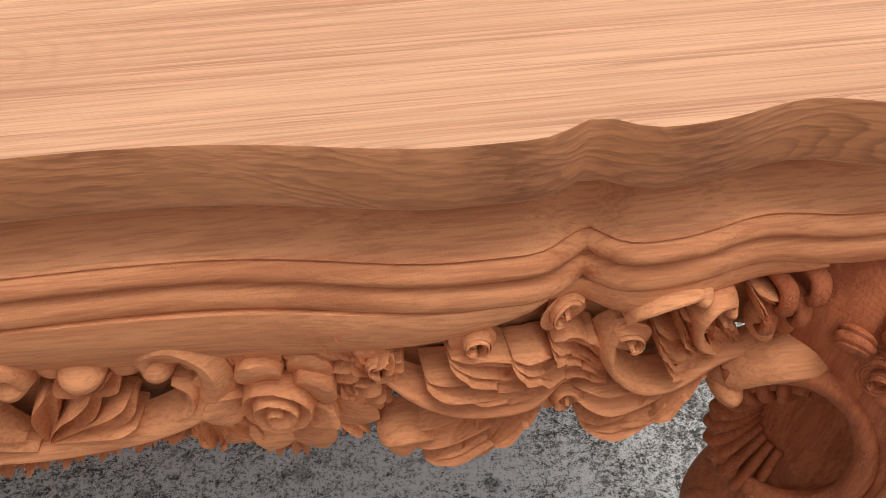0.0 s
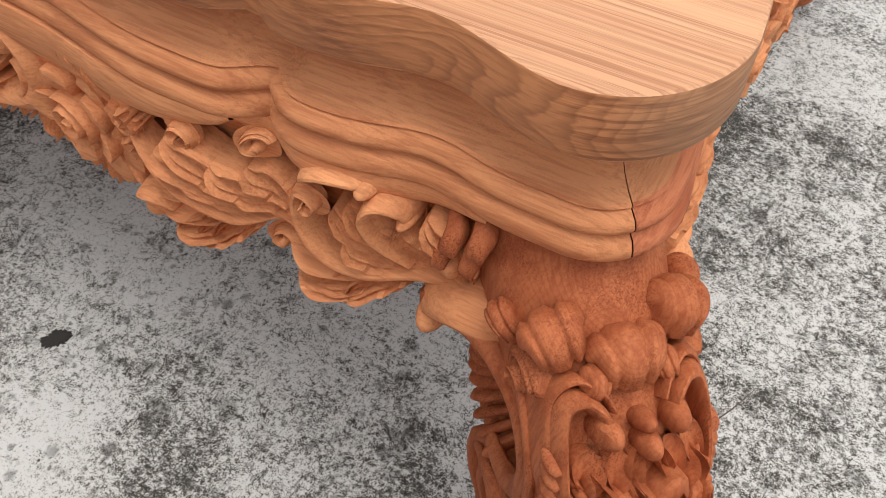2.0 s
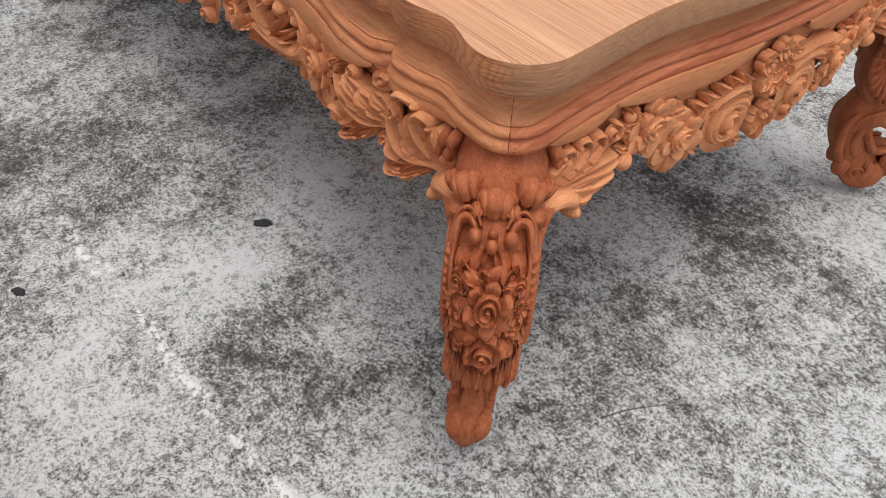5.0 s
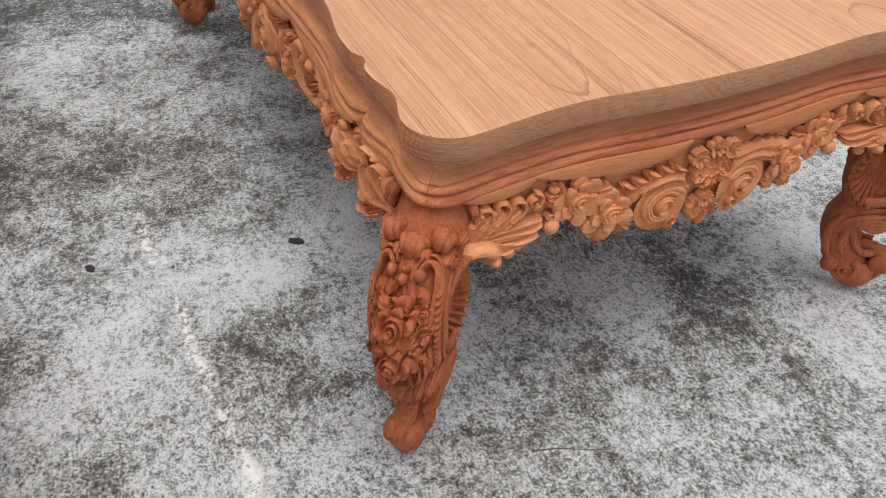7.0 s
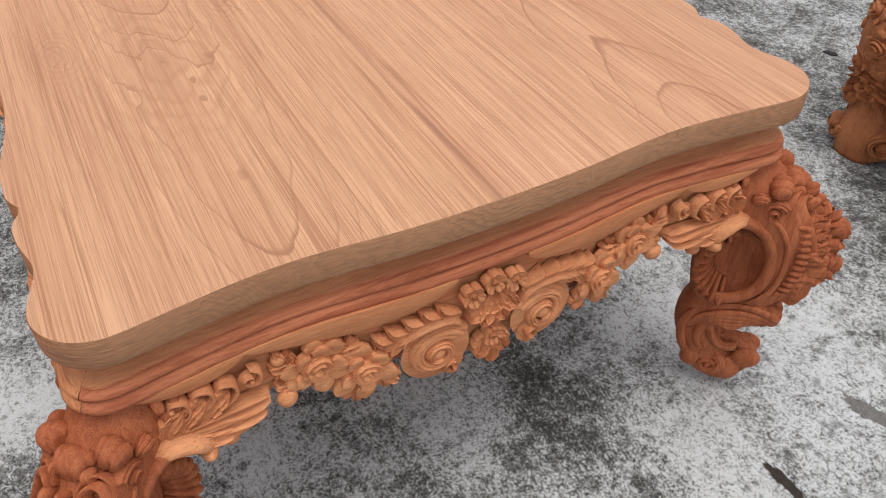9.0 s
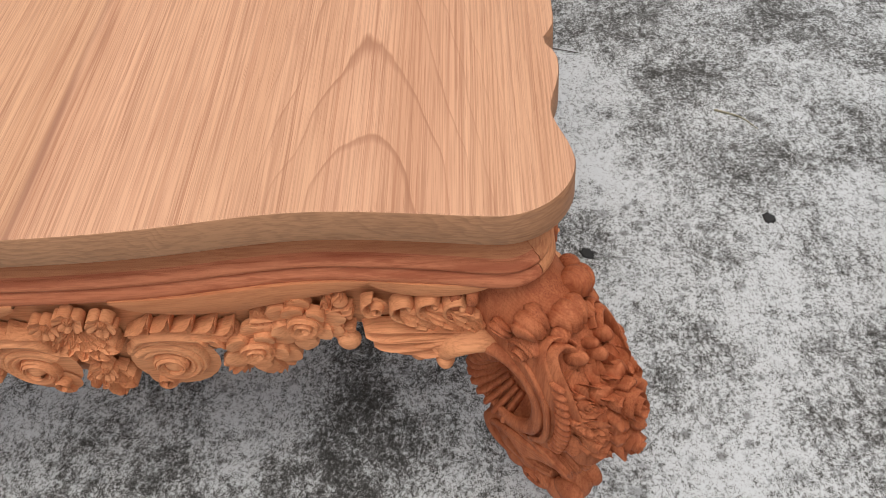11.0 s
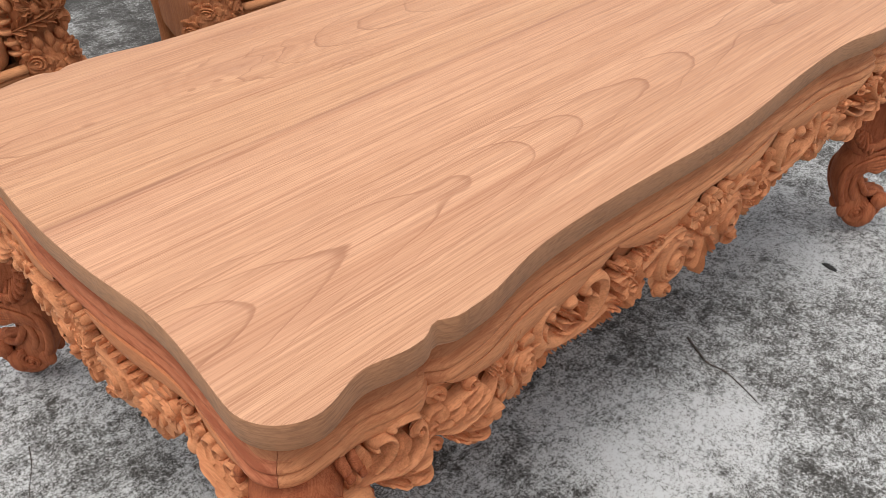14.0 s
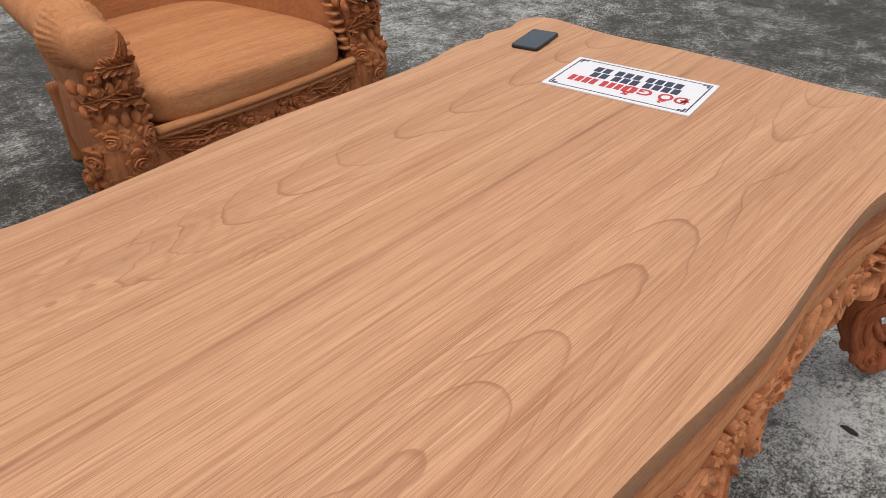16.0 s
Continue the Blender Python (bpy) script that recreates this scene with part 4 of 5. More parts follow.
    # rose in its leaves
    two("rose", rose((0.532, 0.480), 0.047, 0.044, 5, 0.0))
    for a in np.linspace(0.1, 6.3, 10)[:-1]:
        a2 = a + 0.3 * math.sin(5 * a)
        c = (0.532, 0.480)
        tip = (c[0] + 0.072 * math.cos(a2), c[1] + (0.082 if math.sin(a2) < 0 else 0.06) * math.sin(a2))
        two("leaf", leaf((c[0] + 0.02 * math.cos(a2), c[1] + 0.02 * math.sin(a2)), tip, 0.1, 0.019, 0.018, 3, 0.010, -0.002))
    # spray beside the rose: a stem with pointed leaflets above it and long gouged leaves sweeping below
    two("curled_tip", volute((0.728, 0.552), 0.0170, 1.15, 1, 0.6, 0.022, 0.008, 0.3, 36))
    two("curled_tip", volute((0.667, 0.544), 0.0165, 1.15, 1, 5.2, 0.022, 0.008, 0.5, 36))
    two("rolled_tip", volute((0.603, 0.521), 0.0175, 1.2, 1, 5.0, 0.022, 0.008, 0.6, 36))
    two("stem", ribbon([(0.752, 0.486), (0.705, 0.476), (0.660, 0.482), (0.628, 0.496), (0.606, 0.512)], 0.0062, 0.036, 0.0, 36, taper=(0.5, 0.8), groove=0.0))
    for k, (u, v, b, w) in enumerate(((0.648, 0.534, -0.10, 0.0125), (0.690, 0.528, -0.16, 0.0100), (0.654, 0.503, -0.06, 0.0105), (0.632, 0.512, -0.1, 0.0070))):
        two("spray_leaf", scoop((min(u + 0.078, 0.742), 0.486), (u, v), b, w, 0.034 + 0.004 * (k % 2), 0.0, 0.15, 0.004, n=20, point=True))
    for k, (u, v, b, w) in enumerate(((0.612, 0.446, 0.08, 0.0150), (0.626, 0.420, 0.06, 0.0125), (0.652, 0.420, -0.02, 0.0115), (0.676, 0.436, -0.08, 0.0100))):
        two("spray_leaf", scoop((0.724, 0.484), (u, v), b, w, 0.032 + 0.006 * (k % 2), 0.0, 0.1, 0.008, n=22, point=k > 0))
    two("rolled_tip", knob((0.614, 0.440), 0.0145, 0.044) + ribbon([(0.640, 0.446), (0.622, 0.458), (0.604, 0.452), (0.600, 0.438)], 0.0050, 0.044, 0.0, 22, groove=0.0))
    # spray at the leg: a stem that curls up into a bud, hooked leaves over a deep hollow, leaves and drops below
    two("curled_stem", ribbon([(0.872, 0.484), (0.845, 0.480), (0.815, 0.474), (0.786, 0.480), (0.765, 0.500), (0.760, 0.524), (0.768, 0.540)], 0.0072, 0.032, 0.0, 46, taper=(0.6, 0.6), groove=0.0))
    two("bud", volute((0.774, 0.530), 0.0150, 1.1, -1, 2.6, 0.024, 0.010, 0.2, 36))
    two("arched_leaf", ribbon([(0.768, 0.546), (0.776, 0.560), (0.792, 0.569), (0.812, 0.568), (0.822, 0.560)], 0.0060, 0.030, 0.0, 30, taper=(0.3, 0.7), groove=0.0) + knob((0.818, 0.563), 0.0085, 0.034))
    for k, (x0, z0, u, v, b, w) in enumerate(((0.852, 0.486, 0.790, 0.534, 0.16, 0.0105), (0.856, 0.488, 0.804, 0.548, 0.10, 0.0095), (0.846, 0.482, 0.800, 0.508, 0.14, 0.0100))):
        two("spray_leaf", scoop((x0, z0), (u, v), b, w, 0.026 + 0.004 * k, 0.0, 0.15, 0.004, n=20, point=True))
    two("hooked_leaf", ribbon([(0.848, 0.486), (0.826, 0.512), (0.818, 0.540), (0.827, 0.556), (0.842, 0.550), (0.844, 0.536)], 0.0062, 0.036, 0.0, 34, taper=(0.4, 0.7), groove=0.0) + knob((0.843, 0.540), 0.0065, 0.036))
    two("spray_leaf", scoop((0.862, 0.488), (0.836, 0.530), 0.2, 0.0090, 0.024, 0.0, 0.0, 0.004, point=True))
    two("oval_lobe", knob((0.874, 0.512), 0.0090, 0.032, stretch=1.8, lean=0.15))
    two("spray_leaf", scoop((0.888, 0.500), (0.856, 0.553), -0.2, 0.0095, 0.034, 0.0, 0.2, 0.008, n=16, point=True))
    two("spray_leaf", scoop((0.760, 0.494), (0.718, 0.534), -0.08, 0.0120, 0.036, 0.0, 0.15, 0.004, n=18, point=True))
    two("spray_leaf", scoop((0.765, 0.486), (0.708, 0.508), -0.06, 0.0095, 0.034, 0.0, 0.15, 0.004, n=18, point=True))
    for k, (u, v, b, w) in enumerate(((0.738, 0.466, 0.10, 0.0135), (0.744, 0.432, 0.10, 0.0125), (0.768, 0.438, 0.0, 0.0110), (0.796, 0.440, -0.08, 0.0095))):
        two("spray_leaf", scoop((0.846, 0.482), (u, v), b, w, 0.032 + 0.006 * (k % 2), 0.0, 0.1, 0.008, n=22, point=k > 0))
    two("rolled_tip", volute((0.735, 0.456), 0.0165, 1.15, 1, 0.4, 0.024, 0.012, 0.6, 36))
    two("bead", knob((0.798, 0.438), 0.0085, 0.036, stretch=1.35))
    two("acanthus_frond", frond([(0.07, 0.505), (0.11, 0.530), (0.17, 0.525), (0.24, 0.495)], 0.022, 0.026, 6))
    two("acanthus_frond", frond([(0.20, 0.440), (0.225, 0.470), (0.255, 0.500), (0.285, 0.530)], 0.022, 0.026, 4))
    for x, z in ((0.588, 0.530), (0.570, 0.538)):
        two("leaf", leaf((x, z - 0.006), (x - 0.014, min(z + 0.034, 0.566)), 0.2, 0.0105, 0.026, 1, 0.006, 0.0))
    two("leaf", leaf((0.60, 0.50), (0.615, 0.535), 0.2, 0.014, 0.024, 2, 0.01, 0.002))
    two("leaf", leaf((0.585, 0.47), (0.608, 0.50), 0.2, 0.014, 0.024, 2, 0.01, 0.002))
    two("scroll_end", ribbon([(0.861, 0.442), (0.865, 0.463), (0.882, 0.479), (0.904, 0.482), (0.930, 0.472)], 0.0165, 0.046, 0.0, taper=(0.7, 0.9), groove=0.08) + knob((0.862, 0.446), 0.0125, 0.050))
    two("swag_panel", swag(edge, 0.29, 0.715, 0.577, 0.052, 0.020))
    two("swag_panel", swag(edge, 0.715, 0.90, 0.577, 0.022, 0.012))
    two("swag_panel", swag(edge, 0.05, 0.285, 0.577, 0.044, 0.018))
    for x in np.linspace(0.345, 0.595, 12):
        low = 0.571 - 0.052 * math.sin(math.pi * ((x - 0.29) / 0.425) ** 0.85) ** 0.7
        two("scallop", knob((x, low + 0.001), 0.0125, 0.019, stretch=0.85))
    return ap


# the moulding and aprons, built for one long and one short side and repeated on the opposite one
mould_l = part("moulding", side_moulding(long_edge, AC, BC, 0.0, 0.007), M_MOULD, table, sharp=50)
mould_s = part("moulding", side_moulding(short_edge, BC, AC, 0.018), M_MOULD_END, table, m=pose(0, 0, 0, 0, 0, 90), sharp=50)
for ob in (mould_l, mould_s):  # the cove is cut from the browner board above
    ob.data.materials.append(M_COVE)
    for poly in ob.data.polygons:
        poly.material_index = 1 if poly.center.z > 0.6128 else 0
copy_thing(mould_l, pose(0, 0, 0, 0, 0, 180))
copy_thing(mould_s, pose(0, 0, 0, 0, 0, 270))
ap_l = apron_long()
ap_s = apron_short()
ap_s.matrix_basis = pose(0, 0, 0, 0, 0, 90)
copy_thing(ap_l, pose(0, 0, 0, 0, 0, 180))
copy_thing(ap_s, pose(0, 0, 0, 0, 0, 270))

# ---- the legs: a C-scroll knee over an S-shaped stem, in the plane of the corner's diagonal ----
# out, up, thickness, width and how far the section folds back like the corner of the table
KNEE = [(0.012, 0.574, 0.090, 0.136, 0.9), (0.028, 0.540, 0.094, 0.134, 0.9), (0.074, 0.496, 0.090, 0.128, 0.8), (0.122, 0.448, 0.080, 0.122, 0.5), (0.142, 0.395, 0.075, 0.118, 0.4), (0.138, 0.340, 0.070, 0.112, 0.3),
        (0.114, 0.294, 0.062, 0.106, 0.2), (0.076, 0.264, 0.052, 0.100, 0.12), (0.036, 0.262, 0.046, 0.096, 0.08), (0.008, 0.284, 0.040, 0.092, 0.05), (-0.002, 0.324, 0.034, 0.090, 0.05), (0.000, 0.360, 0.026, 0.088, 0.05)]
STEM = [(0.058, 0.272, 0.085, 0.098, 0.1), (0.032, 0.226, 0.096, 0.094, 0.1), (0.017, 0.178, 0.082, 0.086, 0.1), (0.036, 0.122, 0.082, 0.076, 0.1), (0.062, 0.078, 0.084, 0.066, 0.1), (0.088, 0.050, 0.090, 0.054, 0.1), (0.112, 0.056, 0.056, 0.042, 0.1)]


def fold(u, k):
    """How far a section falls back at u from its middle."""
    return k * (np.sqrt(u * u + 0.0004) - 0.02)


def swept(points, n=40, k=24, power=2.6):
    """Sweeps a rounded section along a path in the (out, up) plane."""
    p = spline(points, n)
    d = np.gradient(p[:, :2], axis=0)
    d /= np.linalg.norm(d, axis=1)[:, None]
    nrm = np.stack([-d[:, 1], d[:, 0]], 1)
    a = np.linspace(0, 2 * np.pi, k, endpoint=False)
    ca, sa = np.cos(a), np.sin(a)
    ca, sa = np.sign(ca) * np.abs(ca) ** (2 / power), np.sign(sa) * np.abs(sa) ** (2 / power)
    u = p[:, 3:4] / 2 * ca[None, :]
    t = p[:, 2:3] / 2 * sa[None, :]
    out = p[:, :1] + nrm[:, :1] * t
    z = np.maximum(p[:, 1:2] + nrm[:, 1:] * t, 0.0)
    return np.stack([u, -(out - fold(u, p[:, 4:5])), z], -1)


def on_knee():
    """Lays carving on the outer face of the knee: u across, v down the face from its top."""
    p = spline(KNEE, 200)
    d = np.gradient(p[:, :2], axis=0)
    d /= np.linalg.norm(d, axis=1)[:, None]
    nrm = np.stack([-d[:, 1], d[:, 0]], 1)
    face = p[:, :2] + nrm * p[:, 2:3] / 2
    run = np.r_[0, np.cumsum(np.linalg.norm(np.diff(face, axis=0), axis=1))]

    def place(u, v, o):
        half = np.interp(v, run, p[:, 3]) / 2
        fall = 0.30 * np.interp(v, run, p[:, 2]) * np.clip(np.abs(u) / half, 0, 1.3) ** 4
        oo = o - fall
        back = fold(u, np.interp(v, run, p[:, 4]))
        fd, fz = np.interp(v, run, face[:, 0]), np.interp(v, run, face[:, 1])
        nd, nz = np.interp(v, run, nrm[:, 0]), np.interp(v, run, nrm[:, 1])
        return np.stack([u, -(fd + nd * oo - back), fz + nz * oo], -1)

    return place, face, run


def free_leaf(path, w, lobes, thick=0.012, n=28, m=11, groove=0.35):
    """Curling leaf that stands free: path of (u, out, up), with a round back."""
    c = spline(path, n)
    d = np.gradient(c, axis=0)
    d /= np.linalg.norm(d, axis=1)[:, None] + 1e-9
    side = np.array([1.0, 0, 0]) - d * d[:, :1]
    side /= np.linalg.norm(side, axis=1)[:, None] + 1e-9
    up = np.cross(d, side)
    t = np.linspace(0, 1, n)[:, None]
    wid = w * np.sin(np.pi * (0.12 + 0.8 * t)) ** 0.6 * (1 - 0.3 * np.abs(np.sin(np.pi * lobes * t)) ** 3)
    a = np.linspace(0, 2 * np.pi, m * 2, endpoint=False)[None, :]
    s, h = np.cos(a), np.sin(a)
    wave = groove * thick * np.cos(4 * np.pi * s) * (np.abs(s) < 0.95)
    p = c[:, None, :] + side[:, None, :] * (wid * s)[..., None] + up[:, None, :] * (thick * h * np.where(h > 0, 1, 0.6) + wave)[..., None]
    return p * np.array([1, -1, 1.0])


def ball(c, r, n=14):
    a = np.linspace(0, 2 * np.pi, n, endpoint=False)[None, :]
    b = np.linspace(0.05, np.pi - 0.05, 9)[:, None]
    return np.stack([c[0] + r[0] * np.sin(b) * np.cos(a), -(c[1] + r[1] * np.sin(b) * np.sin(a)), c[2] + r[2] * np.cos(b) + 0 * a], -1)


def cuff(c, r, lean, tip, n=30, m=34):
    """Rolled end of a carved band: a barrel with a spiral step in its rounded face. c and r as (u, out, up), lean about the out axis, tip forward."""
    a = np.linspace(0, 2 * np.pi, n, endpoint=False)[None, :]
    b = np.linspace(0.04, np.pi - 0.04, m)[:, None]
    f = lambda w, e: np.sign(w) * np.abs(w) ** e
    u = f(np.cos(b), 0.75) + 0 * a
    cb = np.cos(b)
    flute = 0.24 * np.exp(-(((cb - 0.20) / 0.08) ** 2)) + 0.18 * np.exp(-(((cb + 0.45) / 0.09) ** 2)) + 0.06 * np.exp(-(((cb - 0.62) / 0.08) ** 2))
    rad = np.sin(b) ** 0.70 * (1 + 0.18 * (a / (2 * np.pi) - 0.5) - 0.12 * np.exp(-(((a - 4.2) / 0.22) ** 2)) - flute)
    o, z = rad * np.cos(a) * r[1], rad * np.sin(a) * r[2]
    u = u * r[0] * (1 - 0.12 * np.cos(a))
    o, z = o * math.cos(tip) + z * math.sin(tip), z * math.cos(tip) - o * math.sin(tip)
    u, z = u * math.cos(lean) - z * math.sin(lean), u * math.sin(lean) + z * math.cos(lean)
    return np.stack([c[0] + u, -(c[1] + o), c[2] + z], -1)


def side_scroll(g, u, out, up, r, way, turns=1.6, h=0.016, start=0.6, tail=0.0):
    """A spiral in relief on the flank of the leg."""
    for q in volute((out, up), r, turns, way, start, h, 0.0, tail):
        sgn = 1 if u > 0 else -1
        g.grid(np.stack([u + sgn * q[..., 2], -q[..., 0], np.maximum(q[..., 1], 0.001)], -1))


def solid(name, rings, parent, label=""):
    g = Geo()
    g.loft(rings)
    return part(name, g, M_LEG, parent, label)


def build_leg(splay):
    """One leg; its foot stands a little to one side of the corner's diagonal."""
    leg = part("leg", (lambda g: (g.loft(swept(KNEE, 70)), g)[1])(Geo()), M_LEG, table, "cabriole leg of dark red carved wood, roses on its knee, scroll foot")
    solid("stem", swept(STEM, 44, power=2.2), leg)
    on, face, run = on_knee()
    at = lambda z: float(np.interp(-z, -face[:, 1][:115], run[:115]))  # distance down the face at a height, upper half
    put = lambda name, shapes, label="": carve(name, shapes, on, M_LEG, leg, label)
    both = lambda name, shapes: [put(name, s) for s in (shapes, mirrored(shapes))]
    # rolled cuffs under the plain corner block: one in the middle and one at each side, with lobes at the flanks
    solid("shoulder_scroll", cuff((0.0, 0.104, 0.530), (0.0245, 0.0205, 0.0190), 0.0, 0.3), leg)
    for sgn in (-1, 1):
        solid("shoulder_scroll", cuff((sgn * 0.0425, 0.084, 0.536), (0.0205, 0.0195, 0.0185), sgn * -0.35, 0.3), leg)
        solid("bead", cuff((sgn * 0.0240, 0.112, 0.521), (0.0085, 0.0120, 0.0120), sgn * 0.35, 0.4), leg)
        solid("shoulder_scroll", cuff((sgn * 0.0640, 0.056, 0.520), (0.0095, 0.0150, 0.0140), sgn * -0.6, 0.3), leg)
        for k, (u, out, up, r) in enumerate(((0.066, 0.016, 0.556, 0.0095), (0.080, 0.002, 0.548, 0.0090), (0.071, 0.012, 0.535, 0.0085), (0.086, -0.004, 0.528, 0.0080))):
            solid("lobe", free_leaf([(sgn * (u - 0.006), out - 0.012, up + 0.012), (sgn * u, out + 0.004, up + 0.006), (sgn * (u + 0.006), out + 0.008, up - 0.006), (sgn * (u + 0.002), out + 0.002, up - 0.014)], r * 0.95, 0, r * 0.75, 14, 7, 0.25), leg)
        # volute under the outer cuff
        g = Geo()
        side_scroll(g, sgn * 0.049, 0.080, 0.492, 0.027, 1, 1.5, 0.022, 1.2, 0.9)
        part("flank_volute", g, M_LEG, leg)
        # band of the C: it leaves the apron, sweeps over the hollow and closes below it
        solid("band", free_leaf([(sgn * 0.098, -0.012, 0.462), (sgn * 0.084, 0.012, 0.474), (sgn * 0.066, 0.046, 0.474), (sgn * 0.054, 0.080, 0.450), (sgn * 0.051, 0.102, 0.410), (sgn * 0.051, 0.106, 0.362), (sgn * 0.051, 0.094, 0.318), (sgn * 0.051, 0.064, 0.288), (sgn * 0.050, 0.030, 0.280)], 0.0125, 0, 0.0135, 44, groove=0.10), leg)
        solid("rim", free_leaf([(sgn * 0.058, 0.066, 0.488), (sgn * 0.061, 0.098, 0.470), (sgn * 0.062, 0.120, 0.430), (sgn * 0.062, 0.125, 0.375), (sgn * 0.060, 0.116, 0.325), (sgn * 0.056, 0.090, 0.285)], 0.0046, 0, 0.0060, 34, 6, 0.0), leg)
        # pleated border beside the bouquet
        for k in range(12):
            f = k / 11
            solid("pleat", ball((sgn * (0.0560 + 0.003 * math.sin(math.pi * f)), 0.122 + 0.024 * math.sin(math.pi * (0.15 + 0.7 * f)), 0.474 - 0.150 * f), (0.0070, 0.012, 0.0056), 10), leg)
    # scroll ends under arched bands that run down the edges, with drops between
    v = at(0.498)
    both("band_end", knob((0.024, v + 0.004), 0.0090, 0.030, stretch=1.25, lean=-0.5))
    for w, x, h in ((0.0070, 0.0, 0.026), (0.0044, 0.0125, 0.020)):
        both("arched_band", ribbon([(0.024 - 0.6 * x, v + 0.002 - 0.8 * x), (0.026 - 0.2 * x, v - 0.008 - x), (0.036 + 0.2 * x, v - 0.013 - 0.8 * x), (0.048 + 0.4 * x, v - 0.002 - 0.2 * x), (0.053 + 0.4 * x, v + 0.030), (0.053 + 0.4 * x, v + 0.066), (0.047 + 0.4 * x, v + 0.104)], w, h, 0.0, 48, taper=(0.7, 0.5), groove=0.0))
    put("bead", knob((0.0, v - 0.004), 0.0075, 0.026) + knob((0.0, v + 0.010), 0.0085, 0.029, stretch=1.2))
    both("drop_petal", scoop((0.004, v + 0.012), (0.012, v + 0.034), -0.1, 0.0065, 0.018))
    both("drop_petal", scoop((0.016, v + 0.016), (0.022, v + 0.044), -0.1, 0.0075, 0.014, point=True))
    both("leaf", scoop((0.030, v + 0.020), (0.042, v + 0.050), -0.15, 0.0085, 0.018, point=True))
    # bouquet: two roses one above the other, flowers and pointed leaves to either side
    v1, v2 = at(0.430), at(0.378)
    c = (v1 + v2) / 2
    for k, a in enumerate(np.linspace(0.15, 6.43, 14)[:-1]):
        put("leaf", scoop((0.018 * math.cos(a), c + 0.034 * math.sin(a)), ((0.052 + 0.004 * (k % 2)) * math.cos(a), c + 0.070 * math.sin(a)), 0.18 if k % 2 else -0.14, 0.0145, 0.022 + 0.004 * (k % 3), 0.0, 0.15, 0.006, point=True))
    both("rose", rose((0.041, v1 - 0.018), 0.0150, 0.030, 21, 0.000))
    both("blossom", blossom((0.044, v1 + 0.014), 0.0150, 0.030, 0.4, 0.002))
    both("leaf", scoop((0.022, v1 - 0.022), (0.036, v1 - 0.046), 0.2, 0.0085, 0.030, point=True))
    both("leaf", scoop((0.028, v1 + 0.022), (0.052, v1 + 0.036), 0.2, 0.0105, 0.030, point=True))
    both("leaf", scoop((0.026, v2 + 0.004), (0.046, v2 + 0.030), -0.2, 0.0110, 0.030, point=True))
    put("rose", rose((0.003, v1 - 0.002), 0.0335, 0.044, 11, 0.004))
    put("rose", rose((0.001, v2 + 0.008), 0.0300, 0.042, 17, 0.004))
    # fringe of narrow leaves below
    for k, x in enumerate(np.linspace(-0.042, 0.042, 11)):
        put("leaf", scoop((x * 0.8, v2 + 0.026), (x, v2 + 0.104 - 0.4 * abs(x) + 0.008 * (k % 2)), 0.0, 0.0050, 0.020 + 0.005 * (k % 2), 0.002, point=True))
    both("leaf", leaf((0.050, v2 - 0.006), (0.047, v2 + 0.072), 0.12, 0.0110, 0.022, 3, 0.008, 0.0))
    # flaring acanthus under the knee
    for k, u in enumerate((-0.048, -0.032, -0.016, 0.0, 0.016, 0.032, 0.048)):
        dz = 7.0 * u * u + 0.004 * (k % 2)
        solid("acanthus", free_leaf([(u * 0.8, 0.012, 0.226), (u * 0.95, 0.064, 0.250 + dz), (u, 0.110, 0.256 + dz), (u, 0.144 - 4 * u * u, 0.243 + dz), (u * 0.98, 0.153 - 4 * u * u, 0.233 + dz), (u * 0.92, 0.139 - 4 * u * u, 0.221 + dz)], 0.0098, 0, 0.0125), leg)
    for sgn in (-1, 1):
        for k in range(5):
            solid("acanthus", free_leaf([(sgn * 0.040, -0.008 + 0.010 * k, 0.176 + 0.005 * k), (sgn * 0.049, 0.018 + 0.008 * k, 0.224 - 0.002 * k), (sgn * 0.053, 0.072, 0.253 - 0.010 * k), (sgn * 0.049, 0.122 - 0.008 * k, 0.252 - 0.008 * k), (sgn * 0.045, 0.146 - 0.014 * k, 0.240 - 0.006 * k), (sgn * 0.040, 0.139 - 0.016 * k, 0.226 - 0.004 * k)], 0.0060, 0, 0.0085, 28, 7, 0.1), leg)
    # dished web that closes the C, and the fluted shell that rolls over its inner edge
    ring = np.linspace(0, 2 * np.pi, 33)[:-1]
    rows = []
    for side, rs in ((-1, (0.05, 0.35, 0.6, 0.8, 0.94, 1.06)), (1, (1.06, 0.94, 0.8, 0.6, 0.35, 0.05))):
        for r in rs:
            rows.append(np.stack([side * (0.005 + 0.036 * r**3) + 0 * ring, -(0.050 + 0.060 * r * np.cos(ring)), 0.352 + 0.078 * r * np.sin(ring)], -1))
    solid("hollow", np.array(rows), leg)
    for sgn in (-1, 1):
        lip = np.radians(np.linspace(95, 268, 9))
        solid("lip", free_leaf([(sgn * 0.044, 0.050 + 0.061 * math.cos(q), 0.352 + 0.079 * math.sin(q)) for q in lip], 0.0110, 0, 0.0085, 30, 8, 0.0), leg)
        for k, a in enumerate(np.radians(np.linspace(112, 262, 11))):
            rim = lambda r, u: (sgn * u, 0.050 + 0.060 * r * math.cos(a), 0.352 + 0.078 * r * math.sin(a))
